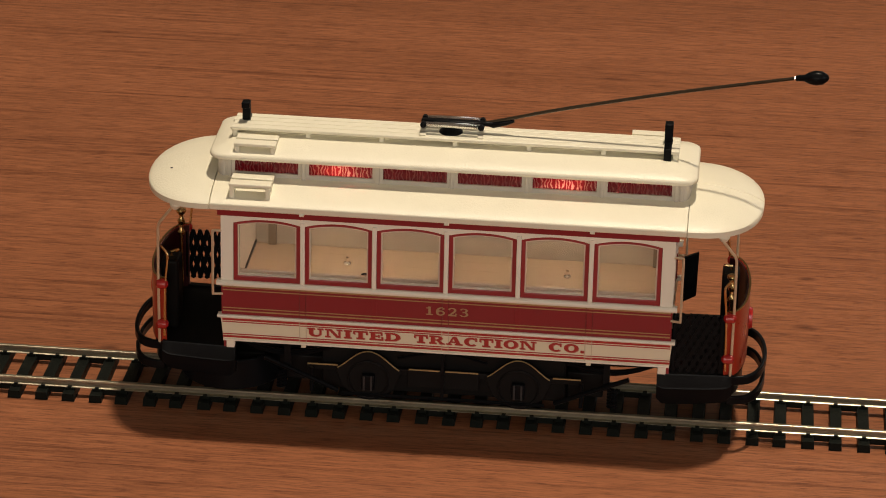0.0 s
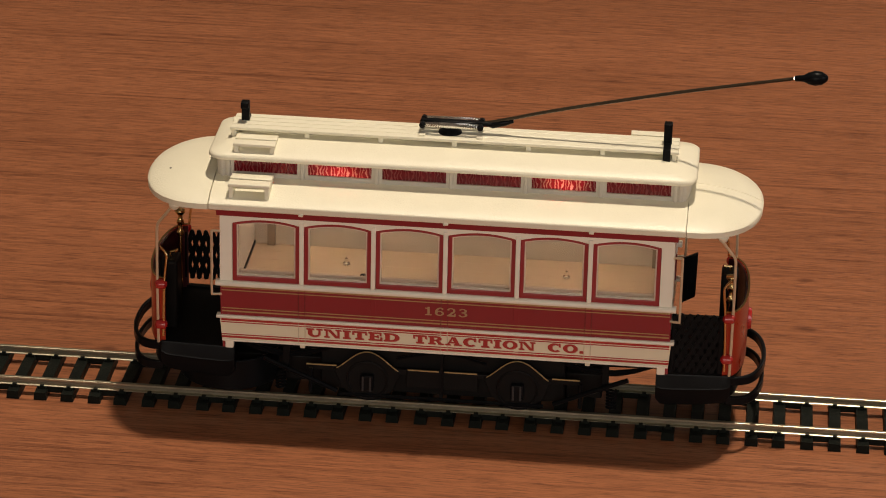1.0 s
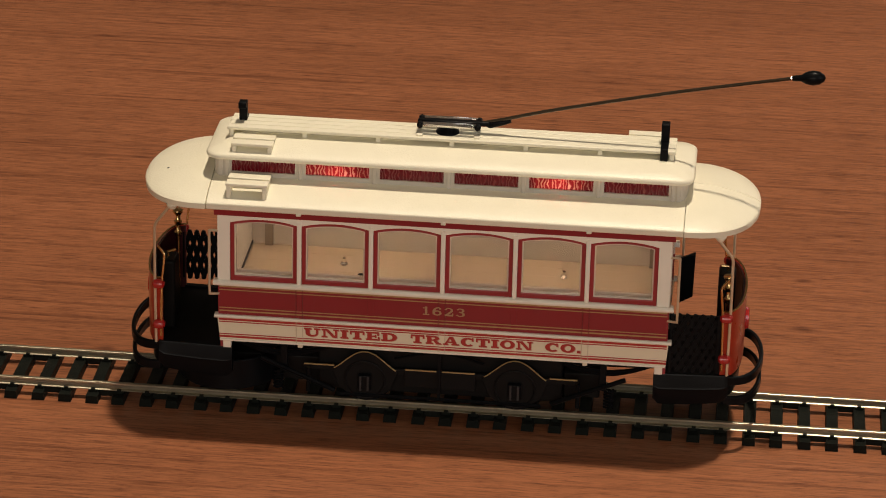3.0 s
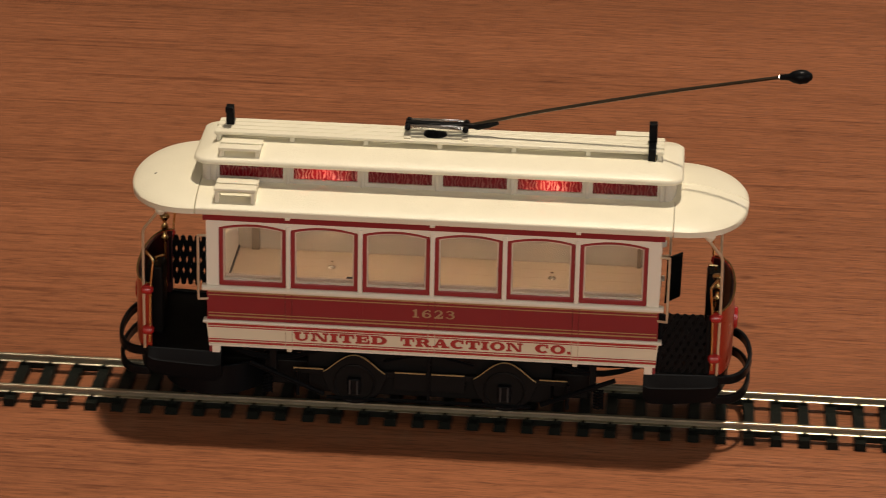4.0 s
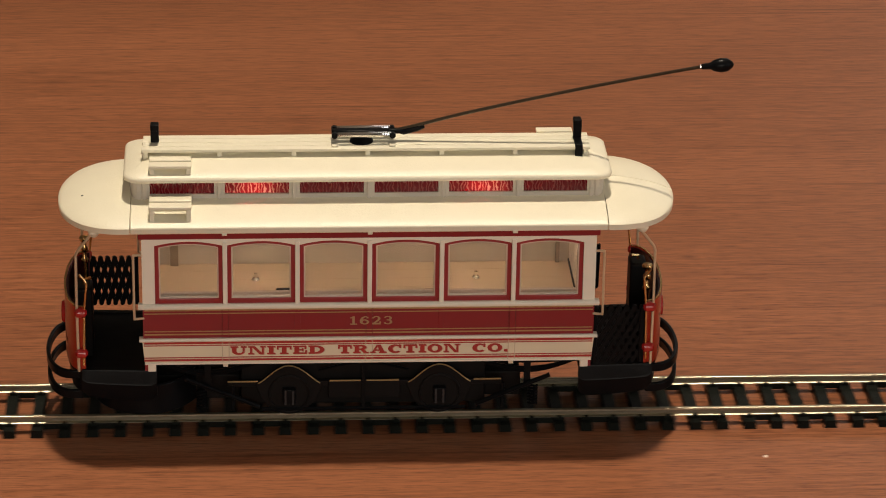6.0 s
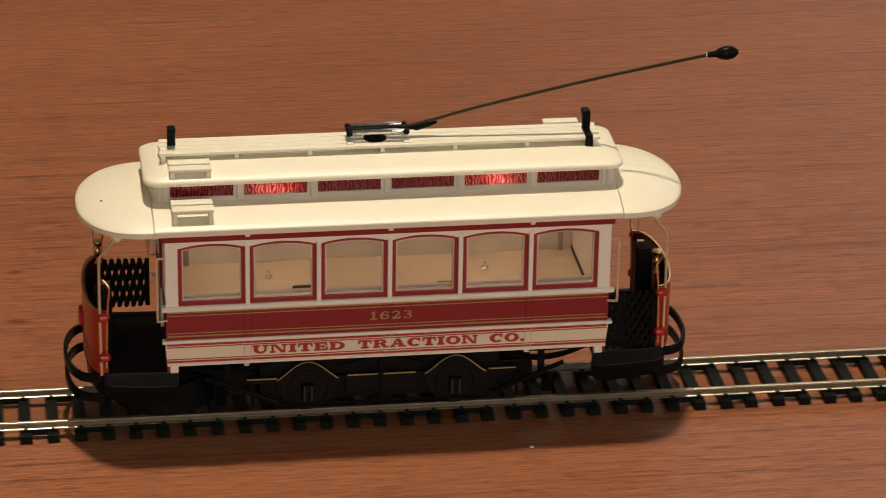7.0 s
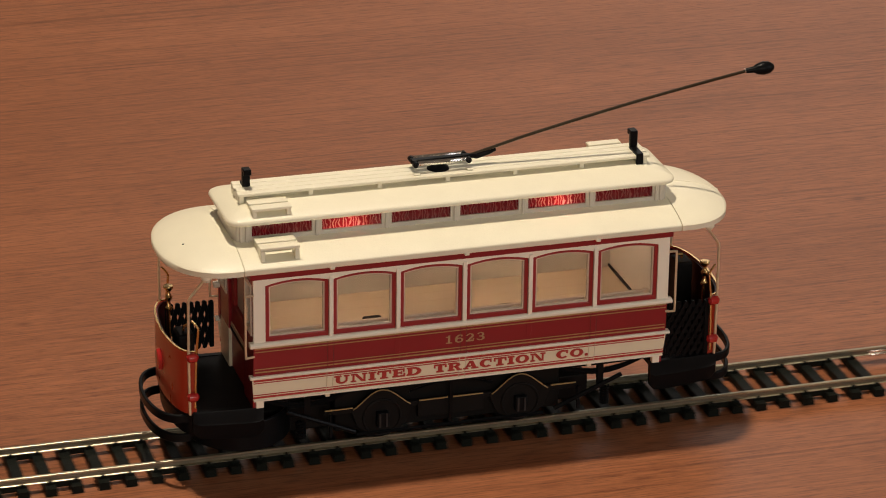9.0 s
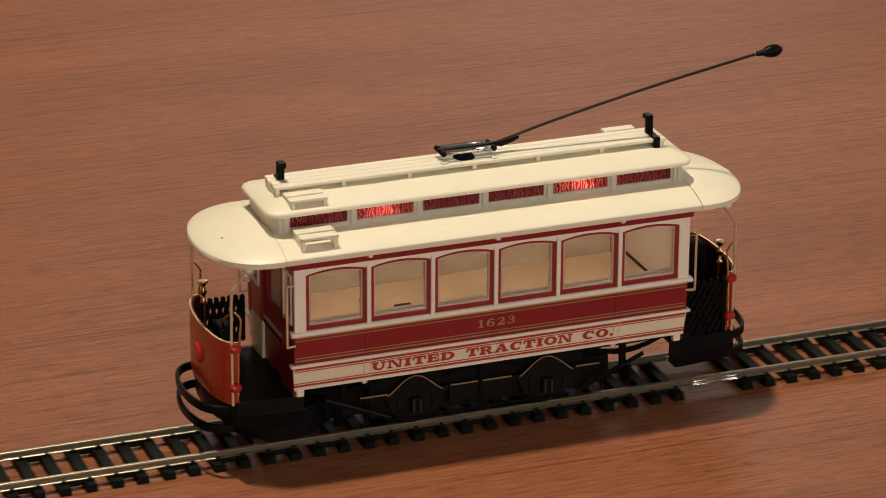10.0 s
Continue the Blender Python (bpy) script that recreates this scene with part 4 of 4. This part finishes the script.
# folded gate: a solid pack of bars against the car
bm = bmesh.new()
prism(bm, [(55.3, 24.0), (59.2, 26.2), (59.4, 38.0), (55.6, 36.2)], "y", 15.9, 17.1)
folded = part("folded_gate", bm, BLACK_SATIN, tram, "black accordion gate folded against the car", bevel=0.2)
for k in range(4):
    bm = bmesh.new()
    xa = 55.7 + 0.9 * k
    za = 24.4 + 0.52 * k
    prism(bm, [(xa, za), (xa + 0.55, za + 0.3), (xa + 0.75, za + 11.7), (xa + 0.2, za + 11.4)], "y", 15.6, 15.9)
    part("gate_bar", bm, BLACK_SATIN, folded)


# ---- under the floor ----
def build_underframe():
    bm = bmesh.new()
    box(bm, -53.0, 53.0, -14.5, 14.5, 20.2, 22.4)
    box(bm, -31, 29, -10.0, 10.0, 7.4, 20.2)
    box(bm, -54, -31, -6.5, 6.5, 7.4, 14.0)
    box(bm, 29, 38, -6.5, 6.5, 7.4, 14.0)
    part("underframe", bm, BLACK, tram, "black underframe and motor block", bevel=0.4)
    wheels_x = (-19.2, 17.6)
    bell = lambda u: 13.9 + 5.0 * (0.5 + 0.5 * math.cos(math.pi * min(1, abs(u)))) ** 0.72
    for s in (-1, 1):
        y0, y1 = s * 11.2, s * 12.4
        bm = bmesh.new()
        box(bm, -9.6, 7.9, y0, s * 12.25, 10.0, 14.7)
        box(bm, -34.3, 33.0, s * 11.0, s * 12.1, 13.2, 14.6)
        for wx in wheels_x:
            hump = [(wx + 8.2 * (1 - 2 * k / 16), bell(1 - 2 * k / 16)) for k in range(17)]
            prism(bm, hump + [(wx - 6.4, 9.2), (wx - 3.0, 6.6), (wx + 3.0, 6.6), (wx + 6.4, 9.2)], "y", s * 11.3, y1)
            tube(bm, [(wx + 4.9 * math.cos(math.pi * k / 12), s * 12.45, 11.4 + 4.9 * math.sin(math.pi * k / 12)) for k in range(24)], 0.35, 6, close=True)
        frame_ob = part("side_frame", bm, BLACK, tram, "black truck side frame with gold edge lines", bevel=0.25)
        bm = bmesh.new()
        ye = s * 12.55
        for a, b in ((-34.2, -26.8), (-9.3, -1.7), (-0.3, 7.7), (26.0, 32.8)):
            box(bm, a, b, s * 12.2, ye, 14.65, 14.95)
        for wx in wheels_x:
            tube(bm, [(wx + 7.6 * (1 - k / 10), s * 12.4, bell(7.6 / 8.2 * (1 - k / 10)) + 0.05) for k in range(21)], 0.17, 6)
        part("gold_edge", bm, GOLD_LINE, frame_ob, "thin gold edge line")
        for wx in wheels_x:
            bm = bmesh.new()
            box(bm, wx - 1.6, wx + 1.6, s * 12.3, s * 14.0, 9.2, 13.2)
            axle = part("axle_box", bm, BLACK_SATIN, frame_ob, bevel=0.25)
            bm = bmesh.new()
            # glints on the ribs are put in as a lighter grey metal
            for k in (-1, 1):
                box(bm, wx + k * 0.9 - 0.22, wx + k * 0.9 + 0.22, s * 13.8, s * 14.3, 9.2, 13.0)
            part("axle_box_rib", bm, GLINT_GREY, axle, "ribs in lighter grey for their glints")
        # leaf springs and brake rods
        for e in (-1, 1):
            bm = bmesh.new()
            for k in range(3):
                h = 3.2 - k * 0.9
                pts = [(e * (27 + 24 * q / 10), s * 13.0, 20.4 - k * 0.1 - (h if k < 2 else 0.4) * math.sin(math.pi * q / 10)) for q in range(11)]
                tube(bm, pts, 0.45, 6)
            box(bm, e * 38.2, e * 39.8, s * 12.4, s * 13.6, 13.0, 22.0)
            part("leaf_spring", bm, BLACK_SATIN, tram, "black curved spring under the floor")
            bm = bmesh.new()
            tube(bm, [(e * 44.5, s * 14.2, 16.6), (e * 32.0, s * 14.0, 11.2), (e * 26.5, s * 13.6, 8.6)], 0.6, 8)
            tube(bm, [(e * 33.0, s * 13.6, 14.4), (e * 33.0, s * 13.6, 8.0)], 0.5, 8)
            part("brake_rod", bm, BLACK_SATIN, tram)
        for e in (-1, 1):
            bm = bmesh.new()
            tube(bm, [(e * 40.5 + 1.1 * math.cos(0.7 * k), s * 12.6 + 1.1 * math.sin(0.7 * k), 8.0 + 5.0 * k / 54) for k in range(55)], 0.3, 5)
            part("coil_spring", bm, BLACK_SATIN, tram, "black coil spring of the truck")
        bm = bmesh.new()
        tube(bm, curve_points([(-12, s * 12.8, 17.8), (-1, s * 12.8, 20.0), (10, s * 12.8, 17.8)], 5), 0.35, 6)
        tube(bm, [(-26, s * 12.6, 7.4), (24, s * 12.6, 7.4)], 0.45, 6)
        box(bm, -1.4, -0.6, s * 12.2, s * 12.9, 8, 21)
        part("truss_rod", bm, BLACK_SATIN, tram)
    # life guards: a curved black scoop under each platform
    for e in (-1,):
        bm = bmesh.new()
        out, inn = [], []
        for k in range(19):
            a = math.pi * (0.5 + k / 18)
            out.append((-54.2 + 13.6 * math.cos(a + math.pi / 2), 15.6 * math.sin(a + math.pi / 2)))
            inn.append((-54.2 + 12.8 * math.cos(a + math.pi / 2), 14.8 * math.sin(a + math.pi / 2)))
        prism(bm, out + inn[::-1], "z", 7.7, 15.6)
        part("life_guard", bm, BLACK_SATIN, tram, "black curved life guard under the platform", bevel=0.3, smooth=60)


build_underframe()

WHEEL_R = 7.0
wheelsets = []
for wx in (-19.2, 17.6):
    bm = bmesh.new()
    tube(bm, [(0, -9.9, 0), (0, 9.9, 0)], 1.2, 10)
    ws = part("wheelset", bm, STEEL, tram, "axle with two wheels")
    ws.location = (wx * MM, 0, (4.5 + WHEEL_R) * MM)
    for s in (-1, 1):
        bm = bmesh.new()
        prof = [(1.2, 7.0), (7.6, 7.0), (7.6, 7.7), (WHEEL_R, 7.9), (WHEEL_R, 9.7), (5.8, 9.7), (5.6, 9.2), (2.0, 9.2), (2.0, 9.8), (0.6, 9.8)]
        lathe(bm, [(r, s * h) for r, h in prof], (0, 0, 0), axis="y", n=28)
        for k in range(5):
            a = 2 * math.pi * k / 5
            lathe(bm, [(0.5, s * 9.1), (0.45, s * 9.6)], (3.8 * math.cos(a), 0, 3.8 * math.sin(a)), axis="y", n=8)
        part("wheel", bm, BLACK_SATIN, ws, "dark metal wheel with a flange")
    wheelsets.append((ws, wx))

# ---- track ----
TIE_PITCH, TIE_0 = 6.765, 75.0


def build_track(name, x0, x1, label, ties):
    tr = new(name)
    tagged(tr, label, "model track", group="pieces of model track")
    half = [(0.95, 2.6), (0.95, 2.72), (0.74, 2.85), (0.26, 3.02), (0.22, 3.8), (0.5, 4.0), (0.5, 4.4), (0.33, 4.5)]
    prof = half + [(-a, b) for a, b in half[::-1]]
    for s in (-1, 1):
        bm = bmesh.new()
        prism(bm, [(s * 8.7 + a, b) for a, b in prof], "x", x0, x1)
        rail = part("rail", bm, RAIL, tr, "worn nickel silver rail", smooth=25)
        # a duller, darker plate over the web between head and foot
        bm = bmesh.new()
        box(bm, x0 + 0.1, x1 - 0.1, s * 8.7 - 0.31, s * 8.7 + 0.31, 3.01, 3.84)
        part("rail_web", bm, RAIL_WEB, rail, "dull, darker side of the rail")
    bm = bmesh.new()
    prism(bm, [(-1.6, 0.0), (1.6, 0.0), (1.4, 2.0), (-1.4, 2.0)], "y", -12.3, 12.3)
    for s in (-1, 1):
        box(bm, -1.0, 1.0, s * 8.7 - 1.35, s * 8.7 + 1.35, 1.95, 2.6)
    for s in (-1, 1):
        for d in (-1, 1):
            yy = s * 8.7 + d * 0.95
            box(bm, -0.5, 0.5, yy - 0.35, yy + 0.35, 2.55, 3.0)
    tie = part("tie", bm, TIE, tr, "black plastic tie")
    tie.location = (ties[0] * MM, 0, 0)
    for t in ties[1:]:
        again(tie, tr, pose((t + random.uniform(-0.12, 0.12)) * MM, 0, 0, 0, 0, random.uniform(-0.5, 0.5)))
    # webs between the ties under each rail
    bm = bmesh.new()
    for s in (-1, 1):
        for a, b in zip(ties, ties[1:]):
            if int(round((a - TIE_0) / TIE_PITCH)) % 2 == (s > 0):
                box(bm, a + 1.3, b - 1.3, s * 8.7 - 0.7, s * 8.7 + 0.7, 0.9, 2.55)
    part("tie_web", bm, TIE, tr)
    return tr


JOINT = 431.8
build_track("track_piece", -520.0, JOINT - 0.2, "straight model track, black ties and bright rails", [TIE_0 + TIE_PITCH * k for k in range(-86, 52)])
build_track("track_piece", JOINT + 0.2, 1100.0, "straight model track, black ties and bright rails, joined on", [TIE_0 + TIE_PITCH * k for k in range(54, 150)])
for s in (-1, 1):
    bm = bmesh.new()
    box(bm, JOINT - 6.5, JOINT + 6.5, s * 8.7 - 1.2, s * 8.7 + 1.2, 2.4, 2.9)
    box(bm, JOINT - 6.5, JOINT + 6.5, s * 8.7 - 0.6, s * 8.7 + 0.6, 2.85, 3.7)
    tagged(part("rail_joiner", bm, STEEL, None, bevel=0.2), "small bright metal sleeve joining two rails", "rail joiner", group="rail joiners")

# ---- specks on the table ----
for name, px, py, r, mat, label in (("white_speck", 212.0, -27.3, 0.5, WHITE, "tiny white speck of dust on the table"),):
    bm = bmesh.new()
    lathe(bm, [(r, 0.0), (r * 0.8, 0.25), (r * 0.3, 0.4)], (px, py, 0.0), n=7)
    tagged(part(name, bm, mat), label, "speck")


# ---- what moves ----
RUN = [(0, 0), (3.4, 0), (3.66, 0), (3.8, 3.8), (3.9, 7.2), (4, 11), (4.5, 35.5), (5, 60.5), (5.5, 86.1), (5.7, 97.4), (6.8, 165.1), (7, 177.2), (7.5, 208.1), (8, 238.9), (8.5, 270), (9, 301.2), (9.5, 332.3), (10, 363.5)]


def run_at(t):
    for (a, p), (b, q) in zip(RUN, RUN[1:]):
        if a <= t <= b:
            return p + (q - p) * (t - a) / (b - a)
    return RUN[-1][1]


def motions():
    walk(tram, [(t, pose(s * MM, 0, 0)) for t, s in RUN])
    steps = [0.0, 3.6] + [3.7 + 0.1 * k for k in range(64)]
    for ws, wx in wheelsets:
        walk(ws, [(t, pose(wx * MM, 0, (4.5 + WHEEL_R) * MM) @ Matrix.Rotation(run_at(t) / WHEEL_R, 4, "Y")) for t in steps])


motions()
